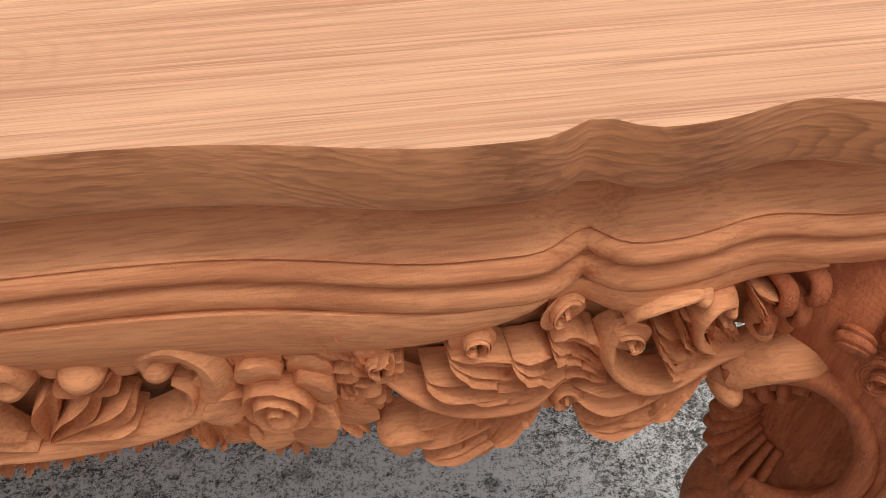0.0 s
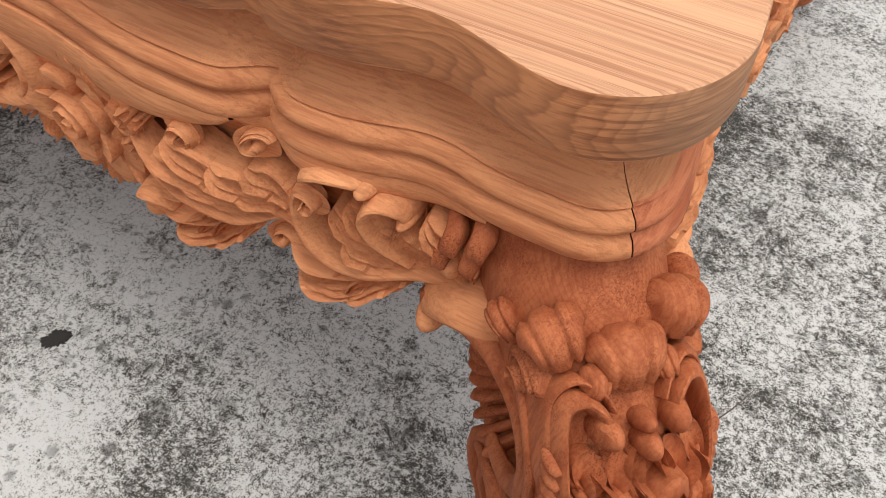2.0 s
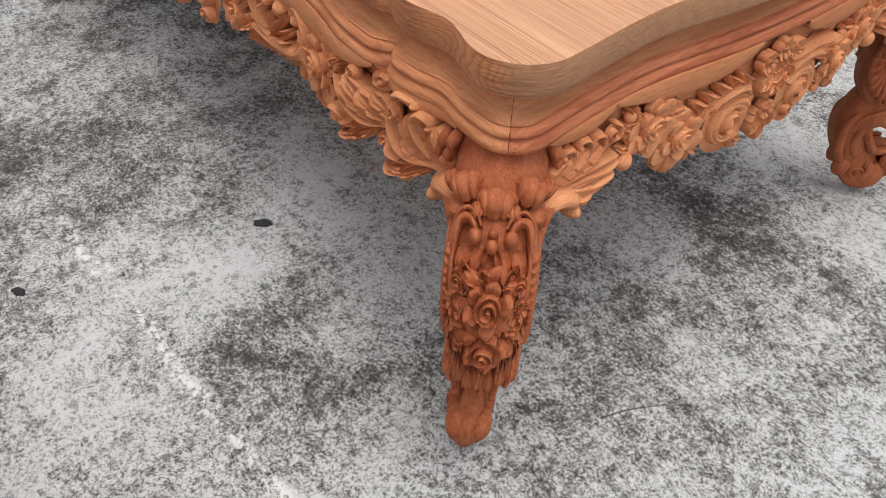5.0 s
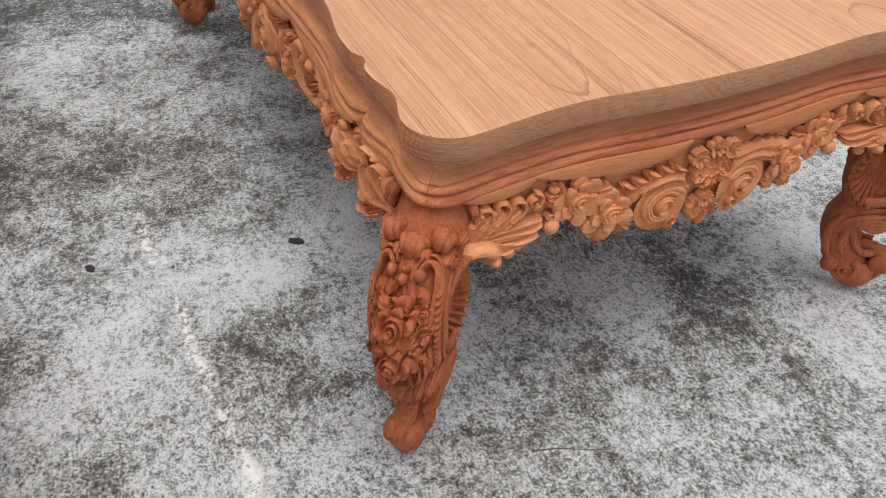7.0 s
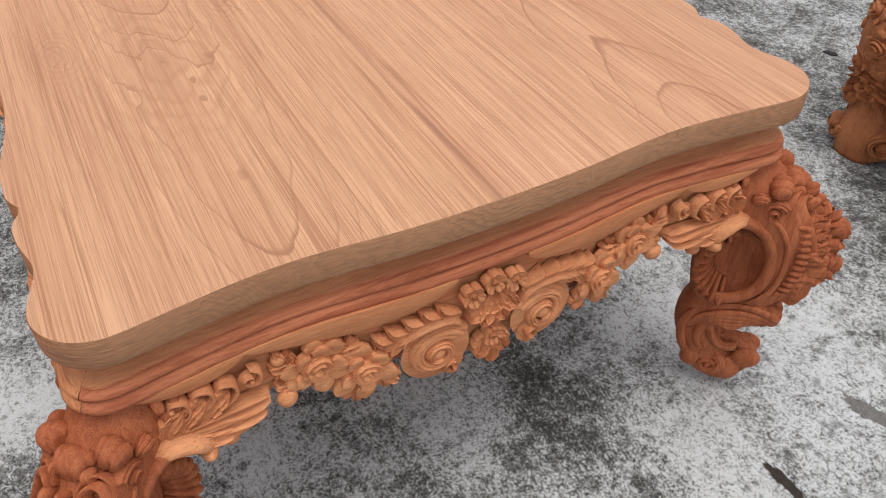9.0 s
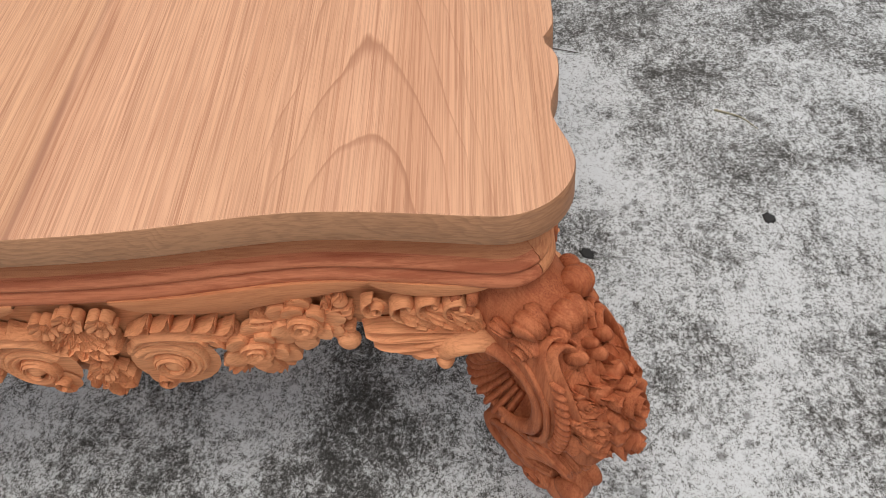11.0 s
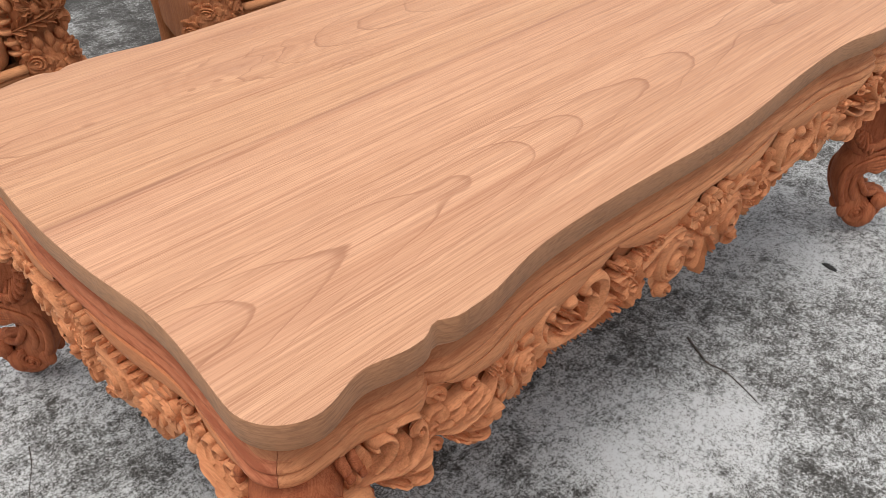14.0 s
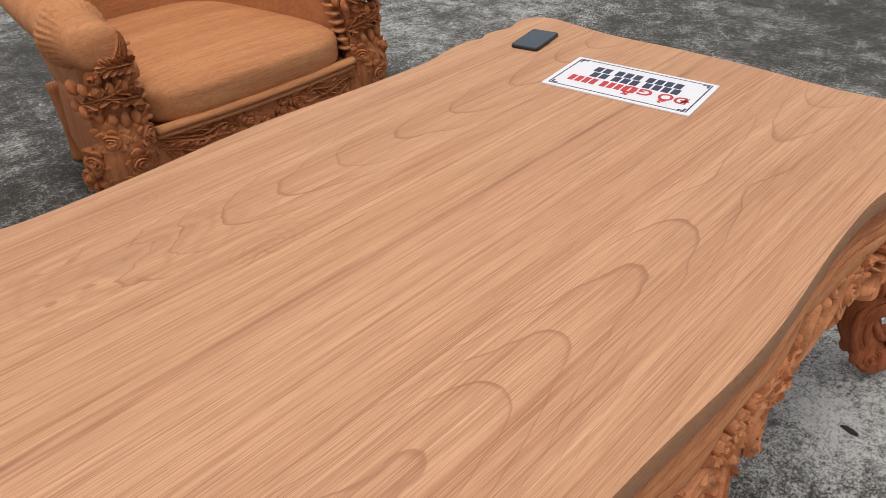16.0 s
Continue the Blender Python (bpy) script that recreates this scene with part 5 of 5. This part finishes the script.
            solid("shell_lobe", free_leaf([rim(0.62, 0.012), rim(0.74, 0.022), rim(0.88, 0.038), rim(0.97, 0.048), rim(1.04, 0.051), rim(1.09, 0.044)], 0.0125, 0, 0.0065, 18, 8, 0.0), leg)
    for sgn in (-1, 1):
        # foot scrolls, ridges and leaves of the stem
        g = Geo()
        side_scroll(g, sgn * 0.028, 0.062, 0.072, 0.036, -1, 1.7, 0.016, 0.8, 0.7)
        part("foot_scroll", g, M_LEG, leg)
        solid("stem_ridge", free_leaf([(sgn * 0.032, 0.045, 0.258), (sgn * 0.040, -0.002, 0.205), (sgn * 0.037, -0.002, 0.148), (sgn * 0.030, 0.016, 0.100), (sgn * 0.022, 0.042, 0.056)], 0.0110, 0, 0.0115, groove=0.15), leg)
        solid("stem_ridge", free_leaf([(sgn * 0.036, 0.058, 0.236), (sgn * 0.043, 0.028, 0.196), (sgn * 0.040, 0.026, 0.150), (sgn * 0.034, 0.044, 0.112)], 0.0075, 0, 0.0095, groove=0.1), leg)
        solid("leaf", free_leaf([(sgn * 0.030, 0.040, 0.200), (sgn * 0.035, 0.050, 0.170), (sgn * 0.034, 0.072, 0.138), (sgn * 0.030, 0.100, 0.138)], 0.0115, 2, 0.0105), leg)
        solid("foot_knuckle", ball((sgn * 0.022, 0.126, 0.104), (0.017, 0.027, 0.026)), leg)
        solid("foot_knuckle", ball((sgn * 0.020, 0.100, 0.060), (0.015, 0.024, 0.036)), leg)
        solid("foot_knuckle", ball((sgn * 0.028, 0.024, 0.082), (0.012, 0.020, 0.028)), leg)
    solid("toe", free_leaf([(0, 0.070, 0.136), (0, 0.104, 0.132), (0, 0.132, 0.110), (0, 0.131, 0.076), (0, 0.110, 0.040), (0, 0.088, 0.024)], 0.0225, 0, 0.021, groove=0.05), leg)
    solid("leaf", free_leaf([(0, 0.044, 0.210), (0, 0.050, 0.178), (0, 0.070, 0.140), (0, 0.108, 0.140)], 0.020, 2, 0.012), leg)
    for ob in (leg, *leg.children):
        co = np.empty(len(ob.data.vertices) * 3)
        ob.data.vertices.foreach_get("co", co)
        co = co.reshape(-1, 3)
        co[:, 0] = 0.93 * co[:, 0] + splay * np.clip(1 - co[:, 2] / 0.32, 0, 1) ** 1.2
        ob.data.vertices.foreach_set("co", co.ravel())
    return leg


LEG_AT = (0.929, 0.488)
for sy, turn, splay in ((-1, 45, -0.022), (1, 135, 0.022)):
    leg = build_leg(splay)
    leg.matrix_basis = pose(LEG_AT[0], sy * LEG_AT[1], 0, 0, 0, turn)
    copy_thing(leg, pose(-LEG_AT[0], -sy * LEG_AT[1], 0, 0, 0, turn + 180))


# ---- armchairs ----
def soft_box(c, size, power=4.0, n=28, m=18, crown=0.0):
    """Pillow-like block: superellipsoid."""
    a = np.linspace(-np.pi, np.pi, n, endpoint=False)[None, :]
    b = np.linspace(-np.pi / 2 + 0.03, np.pi / 2 - 0.03, m)[:, None]
    f = lambda w, e: np.sign(w) * np.abs(w) ** e
    e = 2 / power
    x = f(np.cos(b), e) * f(np.cos(a), e)
    y = f(np.cos(b), e) * f(np.sin(a), e)
    z = f(np.sin(b), e) + 0 * a
    return np.stack([c[0] + size[0] * x, c[1] + size[1] * y, c[2] + size[2] * z + crown * (1 - x**2) * (1 - y**2) * (z > 0)], -1)


def build_chair():
    chair = thing("armchair", "carved hardwood armchair with deep smooth seat and rose-carved arms", "armchair", group="armchairs round the table")
    MC, MP = M_CHAIR, M_CHAIR_PALE
    g = Geo()
    ring = soft_box((0, 0.40, 0.24), (0.49, 0.40, 0.14), 8.0)
    ring[..., 0] *= 1 - 0.40 * np.clip(ring[..., 1] / 0.84, 0, 1) ** 1.6
    g.loft(ring)
    part("seat_frame", g, MC, chair)
    g = Geo()
    ring = soft_box((0, 0.34, 0.440), (0.415, 0.405, 0.074), 5.0, 56, 30, 0.02)
    ring[..., 0] *= 1 - 0.32 * np.clip(ring[..., 1] / 0.84, 0, 1) ** 1.6
    g.loft(ring)
    part("seat", g, MP, chair, "broad smooth seat carved like a cushion")
    g = Geo()
    t = np.linspace(0, 1, 30)
    path = np.stack([np.linspace(-0.40, 0.40, 30), -0.045 - 0.02 * np.sin(np.pi * t), 0.392 + 0 * t], 1)
    a = np.linspace(0, 2 * np.pi, 12, endpoint=False)
    g.loft(path[:, None, :] + np.stack([0 * a, 0.020 * np.cos(a), 0.013 * np.sin(a)], -1)[None])
    part("seat_rail", g, MP, chair)
    g = Geo()
    g.loft(path[:, None, :] + np.stack([0 * a, 0.002 + 0.016 * np.cos(a), -0.020 + 0.009 * np.sin(a)], -1)[None])
    part("seat_rail", g, MP, chair)
    # carved front
    front = lambda u, v, o: np.stack([u, -(0.034 + 0.02 * np.cos(np.pi * u / 0.9) + 0.12 * (0.385 - v) * (v < 0.385) + o), v], -1)
    u = np.linspace(-0.42, 0.42, 40)[:, None]
    s = np.linspace(0, 1, 8)[None, :]
    drop = 0.11 + 0.05 * bell(u, 0, 0.15)
    face = front(u + 0 * s, 0.390 - (0.390 - 0.30 + drop) * s, 0.012 * np.sin(np.pi * s) + 0 * u)
    g = Geo()
    g.grid(face)
    back_face = face + np.array([0, 0.06, 0])
    g.grid(back_face)
    g.grid(np.stack([face[:, -1], back_face[:, -1]], 1))
    panel = part("front_panel", g, MC, chair, "carved front rail with flowers and curling leaves")
    for x, z in ((-0.085, 0.325), (-0.02, 0.300), (0.05, 0.318), (0.105, 0.335)):
        carve("rose", rose((x, z), 0.034, 0.034, int(x * 100) + 40), front, MC, panel)
    for sgn in (-1, 1):
        for pts, w in (([(0.12, 0.32), (0.18, 0.352), (0.25, 0.340), (0.31, 0.348), (0.39, 0.365)], 0.022), ([(0.40, 0.335), (0.34, 0.318), (0.29, 0.300), (0.22, 0.305), (0.16, 0.285)], 0.024), ([(0.38, 0.270), (0.31, 0.262), (0.24, 0.245), (0.17, 0.250)], 0.024)):
            carve("acanthus_frond", frond([(sgn * x, z) for x, z in pts], w, 0.024, 6), front, MC, panel)
        carve("scroll_stem", ribbon([(sgn * 0.12, 0.36), (sgn * 0.19, 0.372), (sgn * 0.27, 0.358), (sgn * 0.34, 0.366), (sgn * 0.41, 0.372)], 0.007, 0.018), front, MC, panel)
        carve("scroll_stem", ribbon([(sgn * 0.10, 0.285), (sgn * 0.18, 0.318), (sgn * 0.26, 0.325), (sgn * 0.33, 0.340), (sgn * 0.41, 0.345)], 0.008, 0.02), front, MC, panel)
        carve("small_volute", volute((sgn * 0.345, 0.290), 0.026, 1.4, sgn, 0.5, 0.028), front, MC, panel)
    for sgn in (-1, 1):
        # flank, armrest and post of one side
        g = Geo()
        y = np.linspace(0.04, 0.84, 20)[:, None]
        s = np.linspace(0, 1, 14)[None, :]
        draw = 0.22 * np.clip(y / 0.84, 0, 1) ** 1.2 * (1 - 0.45 * s)
        bulge = 0.02 * np.sin(np.pi * s) + 0.02 * s - 0.03
        outer = np.stack([sgn * (0.475 + bulge - draw), y + 0 * s, 0.10 + 0.56 * s + 0 * y], -1)
        inner = np.stack([sgn * (0.425 - 0.03 * s - draw), y + 0 * s, 0.10 + 0.56 * s + 0 * y], -1)
        g.grid(outer)
        g.grid(inner)
        g.grid(np.stack([outer[:, -1], inner[:, -1]], 1))
        g.grid(np.stack([outer[0], inner[0]], 1))
        g.grid(np.stack([outer[-1], inner[-1]], 1))
        g.grid(np.stack([outer[:, 0], inner[:, 0]], 1))
        flank = part("flank", g, MP, chair)
        side_on = lambda u, v, o, sgn=sgn: np.stack([sgn * (0.448 + 0.02 * np.sin(np.pi * np.clip((v - 0.1) / 0.56, 0, 1)) - 0.22 * np.clip(u / 0.84, 0, 1) ** 1.2 * (1 - 0.45 * np.clip((v - 0.1) / 0.56, 0, 1)) + o), u, v], -1)
        for q in range(5):
            carve("leaf", leaf((0.12 + 0.14 * q, 0.13), (0.19 + 0.14 * q, 0.21), 0.2, 0.03, 0.03, 4, 0.012), side_on, MC, flank)
        # armrest: a roll that swells towards the front, pleated like gathered cloth
        g = Geo()
        yy = np.r_[np.linspace(-0.045, 0.0, 9), np.linspace(0.012, 0.80, 48)]
        a = np.linspace(0, 2 * np.pi, 96, endpoint=False)
        prof = []
        for q in yy:
            r = 0.070 * math.sqrt(max(0.02, 1 - (min(0.0, q) / 0.046) ** 2)) + 0.024 * math.exp(-(((q - 0.12) / 0.045) ** 2)) + 0.010 * max(0.0, q - 0.1)
            pleat = 0.0055 * math.exp(-(((q - 0.12) / 0.045) ** 2)) * np.cos(30 * a)
            zc = 0.672 + 0.10 * max(0.0, (q - 0.05) / 0.7) ** 1.5 - 0.25 * max(0.0, 0.04 - q)
            xc = sgn * (0.505 - 0.11 * max(0.0, q / 0.8) ** 1.6 - 0.3 * max(0.0, 0.03 - q))
            prof.append(np.stack([xc + (r * 1.08 + pleat) * np.cos(a), np.full_like(a, q), zc + (r + pleat) * np.sin(a)], -1))
        g.loft(np.array(prof))
        arm = part("armrest", g, MP, chair, "rolled armrest with a pleated shell collar")
        tip = lambda u, v, o, sgn=sgn: np.stack([sgn * (0.490 - u), -0.005 - 0.045 * np.sqrt(np.clip(1 - (u * u + v * v) / 0.0052, 0, 1)) - o, 0.665 + v], -1)
        carve("arm_leaf", fan((0.045, 0.035), [(-0.02, -0.055, 0.25), (0.012, -0.062, 0.2), (0.040, -0.050, 0.15)], 0.013, 0.012), tip, MC, arm)
        # ribs along the inner edge of the post
        for q in range(8):
            g = Geo()
            g.loft(soft_box((sgn * (0.405 - 0.002 * q), 0.0 + 0.010 * q, 0.43 + 0.029 * q), (0.024, 0.030, 0.0075), 3.0, 14, 8))
            part("arm_rib", g, MP, chair)
        # front post with its scrolls, flowers and leaves
        post_path = [(-0.03, 0.66, 0.09, 0.11, 0), (-0.025, 0.57, 0.09, 0.115, 0), (0.0, 0.47, 0.10, 0.13, 0), (0.03, 0.39, 0.13, 0.16, 0), (0.03, 0.30, 0.13, 0.17, 0), (0.0, 0.22, 0.11, 0.15, 0), (0.005, 0.14, 0.10, 0.13, 0), (0.02, 0.06, 0.12, 0.13, 0), (0.02, 0.0, 0.11, 0.12, 0)]
        g = Geo()
        ring = swept(post_path, 40, 20, 2.6) + np.array([sgn * 0.485, 0.02, 0])
        g.loft(ring)
        post = part("post", g, MC, chair, "front post carved with roses and scrolls over a volute foot")
        wrap = lambda u, v, o, sgn=sgn: np.stack([sgn * 0.485 + (0.085 + o) * np.sin(u / 0.085), 0.045 - (0.09 + o + 0.025 * np.exp(-(((v - 0.35) / 0.08) ** 2))) * np.cos(u / 0.085), v], -1)
        for k, (x, z, r) in enumerate(((-0.045, 0.405, 0.044), (0.05, 0.412, 0.044), (0.0, 0.335, 0.050), (-0.092, 0.345, 0.042), (0.100, 0.345, 0.044), (0.048, 0.268, 0.042), (-0.052, 0.272, 0.042), (0.135, 0.275, 0.036), (-0.13, 0.285, 0.036), (0.0, 0.212, 0.036))):
            carve("rose", rose((x * sgn, z), r * 0.86, 0.036, 31 + k), wrap, MC, post)
        # pleated collars and leaves of the neck
        for x0, z0, x1, z1, count in ((-0.125, 0.455, 0.130, 0.505, 9), (-0.115, 0.585, 0.125, 0.560, 8)):
            for k in range(count):
                f = k / (count - 1)
                sag = 0.018 * math.sin(math.pi * f)
                carve("pleat", knob(((x0 + (x1 - x0) * f) * sgn, z0 + (z1 - z0) * f - sag), 0.0125, 0.022 + 0.005 * (k % 2), 0.0, stretch=1.7 + 0.3 * math.sin(2.1 * k), lean=(0.5 - f) * 1.2 * sgn), wrap, MC, post)
        for pts in ([(-0.09, 0.49), (-0.04, 0.515), (0.02, 0.53), (0.08, 0.55)], [(0.10, 0.52), (0.05, 0.535), (-0.01, 0.555), (-0.06, 0.57)], [(-0.08, 0.60), (-0.02, 0.615), (0.05, 0.62)]):
            carve("acanthus_frond", frond([(x * sgn, z) for x, z in pts], 0.024, 0.024, 5), wrap, MC, post)
        for x, z, r in ((-0.06, 0.475, 0.022), (0.075, 0.500, 0.022), (-0.03, 0.545, 0.018), (0.06, 0.590, 0.020)):
            carve("curl", volute((x * sgn, z), r * 1.2, 1.3, sgn, 0.8, 0.028), wrap, MC, post)
        for x0, z0, x1, z1 in ((0.02, 0.25, -0.10, 0.20), (0.0, 0.25, 0.10, 0.19)):
            carve("leaf", leaf((x0 * sgn, z0), (x1 * sgn, z1), 0.2 * sgn, 0.03, 0.034, 3, 0.01), wrap, MC, post)
        for x in (-0.075, 0.075):
            carve("small_volute", volute((x, 0.165), 0.045, 1.5, 1 if x > 0 else -1, 0.4, 0.034), wrap, MC, post)
            carve("foot_scroll", volute((x, 0.062), 0.055, 1.6, 1 if x > 0 else -1, 0.4, 0.042), wrap, MC, post)
        g = Geo()
        g.loft(swept([(0.0, 0.30, 0.10, 0.12, 0), (-0.02, 0.18, 0.08, 0.10, 0), (-0.02, 0.08, 0.07, 0.085, 0), (-0.03, 0.0, 0.085, 0.09, 0)], 20, 16) * np.array([1, -1, 1]) + np.array([sgn * 0.275, 0.80, 0]))
        part("back_leg", g, MC, chair)
    # back
    g = Geo()
    u = np.linspace(-1, 1, 30)[:, None]
    s = np.linspace(0, 1, 18)[None, :]
    top = 1.05 + 0.10 * np.cos(np.pi * u / 2)
    z = 0.36 + (top - 0.36) * s
    f0 = np.stack([(0.33 + 0.07 * s) * u, 0.72 + 0.10 * s - 0.10 * u**2 - 0.02 * np.sin(np.pi * s), z], -1)
    f1 = f0 + np.array([0, 0.11, 0])
    g.grid(f0)
    g.grid(f1)
    for e0, e1 in ((f0[0], f1[0]), (f0[-1], f1[-1]), (f0[:, 0], f1[:, 0]), (f0[:, -1], f1[:, -1])):
        g.grid(np.stack([e0, e1], 1))
    part("backrest", g, MP, chair)
    g = Geo()
    t = np.linspace(-1, 1, 40)
    rim = np.stack([0.41 * t, 0.84 - 0.10 * t**2 + 0.04, 1.06 + 0.10 * np.cos(np.pi * t / 2)], 1)
    a = np.linspace(0, 2 * np.pi, 14, endpoint=False)
    g.loft(rim[:, None, :] + (0.045 + 0.008 * np.cos(14 * t))[:, None, None] * np.stack([0 * a, 1.3 * np.cos(a), np.sin(a)], -1)[None])
    part("crest_rail", g, MC, chair)
    return chair


chair = build_chair()
chair.matrix_basis = pose(-0.580, -1.355, 0, 0, 0, 180)
copy_thing(chair, pose(0.950, -1.388, 0, 0, 0, 180))
copy_thing(chair, pose(1.035, 1.46, 0, 0, 0, 0))

# ---- on the table ----
phone = thing("mobile_phone", "black mobile phone lying face up on the tabletop", "phone", pose(-0.807, -0.408, H, 0, 0, 12))


def rounded_slab(w, d, z0, z1, r, bevel):
    ring = []
    for cx, cy, a0 in ((w / 2 - r, d / 2 - r, 0), (-w / 2 + r, d / 2 - r, 90), (-w / 2 + r, -d / 2 + r, 180), (w / 2 - r, -d / 2 + r, 270)):
        for a in np.linspace(a0, a0 + 90, 8):
            ring.append((cx + r * math.cos(radians(a)), cy + r * math.sin(radians(a)), math.cos(radians(a)), math.sin(radians(a))))
    ring = np.array(ring)
    rows = [np.column_stack([ring[:, 0] - ring[:, 2] * b, ring[:, 1] - ring[:, 3] * b, np.full(len(ring), z)]) for z, b in ((z0, bevel), (z0 + bevel, 0), (z1 - bevel, 0), (z1, bevel))]
    g = Geo()
    g.loft(np.array(rows))
    return g


part("case", rounded_slab(0.146, 0.076, 0.0, 0.0085, 0.011, 0.0015), M_CASE, phone, sharp=40)
part("screen", rounded_slab(0.140, 0.070, 0.0084, 0.0092, 0.009, 0.0003), M_GLASS, phone, "dark glossy screen", sharp=40)
part("camera_lens", (lambda g: (g.loft(ball((0.062, 0.0, 0.0092), (0.002, 0.002, 0.0003), 10)), g)[1])(Geo()), M_GLASS, phone)

sign = thing("printed_sign", "white printed sign with navy border and red heading on tabletop", "sign", pose(-0.700, -0.062, H, 0, 0, -82.8))
SW, SH = 0.354, 0.204
part("sign_board", rounded_slab(SW, SH, 0.0, 0.003, 0.004, 0.0004), M_WHITE, sign, sharp=40)


def flat_bar(name, x0, y0, x1, y1, mat, z=0.0034, label=""):
    g = Geo()
    g.loft(np.array([[(x0, y0, zz), (x1, y0, zz), (x1, y1, zz), (x0, y1, zz)] for zz in (0.0028, z)]))
    return part(name, g, mat, sign, label, smooth=False)


bw, bh, t = SW / 2 - 0.013, SH / 2 - 0.013, 0.0016
for x0, y0, x1, y1 in ((-bw, bh - t, bw, bh + t), (-bw, -bh - t, bw, -bh + t), (-bw - t, -bh, -bw + t, bh), (bw - t, -bh, bw + t, bh)):
    flat_bar("border", x0, y0, x1, y1, M_NAVY)
for cx in (-1, 1):
    for cy in (-1, 1):
        flat_bar("corner_ornament", cx * (bw - 0.012) - 0.008, cy * (bh - 0.006) - 0.0025, cx * (bw - 0.012) + 0.008, cy * (bh - 0.006) + 0.0025, M_NAVY)
        flat_bar("corner_ornament", cx * (bw - 0.006) - 0.0025, cy * (bh - 0.014) - 0.005, cx * (bw - 0.006) + 0.0025, cy * (bh - 0.014) + 0.005, M_NAVY)


def lettering(text, size, x, y, mat):
    cu = bpy.data.curves.new("lettering", "FONT")
    cu.body, cu.size, cu.extrude, cu.offset = text, size, 0.0003, 0.0012
    tmp = bpy.data.objects.new("lettering", cu)
    scene.collection.objects.link(tmp)
    me = bpy.data.meshes.new_from_object(tmp.evaluated_get(bpy.context.evaluated_depsgraph_get()))
    bpy.data.objects.remove(tmp)
    me.materials.clear()
    me.materials.append(mat)
    return part("lettering", me, mat, sign, "red heading letters", pose(x, y, 0.0034))


lettering("ĐỒ GỖ", 0.048, -0.152, 0.016, M_RED)
x = -0.028
for w in (0.018, 0.018, 0.018, 0.018, 0.018, 0.0, 0.018, 0.018, 0.018, 0.018):
    if w:
        flat_bar("letter_bar", x, 0.016, x + 0.0135, 0.051, M_RED)
    x += 0.0178 if w else 0.009
for row, (y, count) in enumerate(((-0.024, 9), (-0.060, 9))):
    x = -0.115 + 0.006 * row
    for k in range(count):
        flat_bar("number_bar", x, y, x + 0.0175, y + 0.031, M_NAVY)
        x += 0.0225 + (0.009 if k in (3, 6) else 0)

# ---- small things on the ground ----
def twig(name, points, radius, mat, label, category):
    p = spline(points, 30)
    d = np.gradient(p, axis=0)
    d /= np.linalg.norm(d, axis=1)[:, None]
    s = np.cross(d, (0, 0, 1.0))
    s /= np.linalg.norm(s, axis=1)[:, None] + 1e-9
    w = np.cross(s, d)
    a = np.linspace(0, 2 * np.pi, 8, endpoint=False)
    r = (radius * (1.0 - 0.65 * np.linspace(0, 1, 30)) * (1 + 0.2 * np.sin(np.arange(30) * 1.9)))[:, None, None]
    g = Geo()
    g.loft(p[:, None, :] + r * (s[:, None, :] * np.cos(a)[None, :, None] + w[:, None, :] * np.sin(a)[None, :, None]))
    return tagged(part(name, g, mat), label, category)


twig("twig", [(-0.210, 0.474, 0.004), (-0.183, 0.522, 0.004), (-0.164, 0.556, 0.006), (-0.168, 0.598, 0.005), (-0.157, 0.640, 0.004), (-0.132, 0.705, 0.003)], 0.0026, M_TWIG, "thin crooked dry twig lying on the concrete", "twig")
twig("straw", [(1.083, -0.352, 0.002), (1.10, -0.30, 0.002), (1.125, -0.25, 0.002), (1.143, -0.209, 0.002)], 0.0013, M_TWIG, "thin dark straw lying on the concrete", "straw")
twig("straw", [(0.10, 0.98, 0.002), (0.13, 1.03, 0.003), (0.17, 1.06, 0.002)], 0.0025, M_STRAW, "pale dry straw lying on the concrete", "straw")


def blot(name, x, y, rx, ry, turn, mat, label, category, height=0.003, seed=0):
    """Low crusted spot with a ragged rim."""
    rng = random.Random(seed)
    a = np.linspace(0, 2 * np.pi, 64, endpoint=False)
    rag = np.array([1 + 0.12 * math.sin(2 * q + 1.7 * seed) + 0.08 * math.sin(5 * q + 2 * seed) + rng.uniform(-0.2, 0.2) for q in a])
    rows = []
    for k, z in ((1.0, 0.0), (0.93, height * 0.6), (0.7, height), (0.35, height * 0.8), (0.05, height * 0.9)):
        u, v = rx * rag * k * np.cos(a), ry * rag * k * np.sin(a)
        rows.append(np.column_stack([u, v, np.full(64, z)]))
    g = Geo()
    g.loft(np.array(rows))
    return tagged(part(name, g, mat, m=pose(x, y, 0, 0, 0, turn)), label, category)


for k, (x, y, rx, ry, turn) in enumerate(((0.304, -0.581, 0.019, 0.012, 40), (0.208, -1.056, 0.015, 0.010, 20), (0.494, 0.657, 0.015, 0.011, 60), (0.427, 1.023, 0.015, 0.010, 10), (-0.738, 0.598, 0.02, 0.010, 70), (0.121, 1.821, 0.02, 0.014, 30))):
    blot("tar_spot", x, y, rx, ry, turn, M_DARK, "black crusted tar spot on the concrete", "spot", 0.004, k)
blot("rust_stain", 1.226, 0.508, 0.045, 0.013, 8, M_RUST, "narrow dark brown stain on the concrete", "stain", 0.0012, 9)
blot("damp_stain", 1.190, 0.772, 0.045, 0.022, 20, M_DAMP, "dark damp stain on the concrete", "stain", 0.0008, 12)
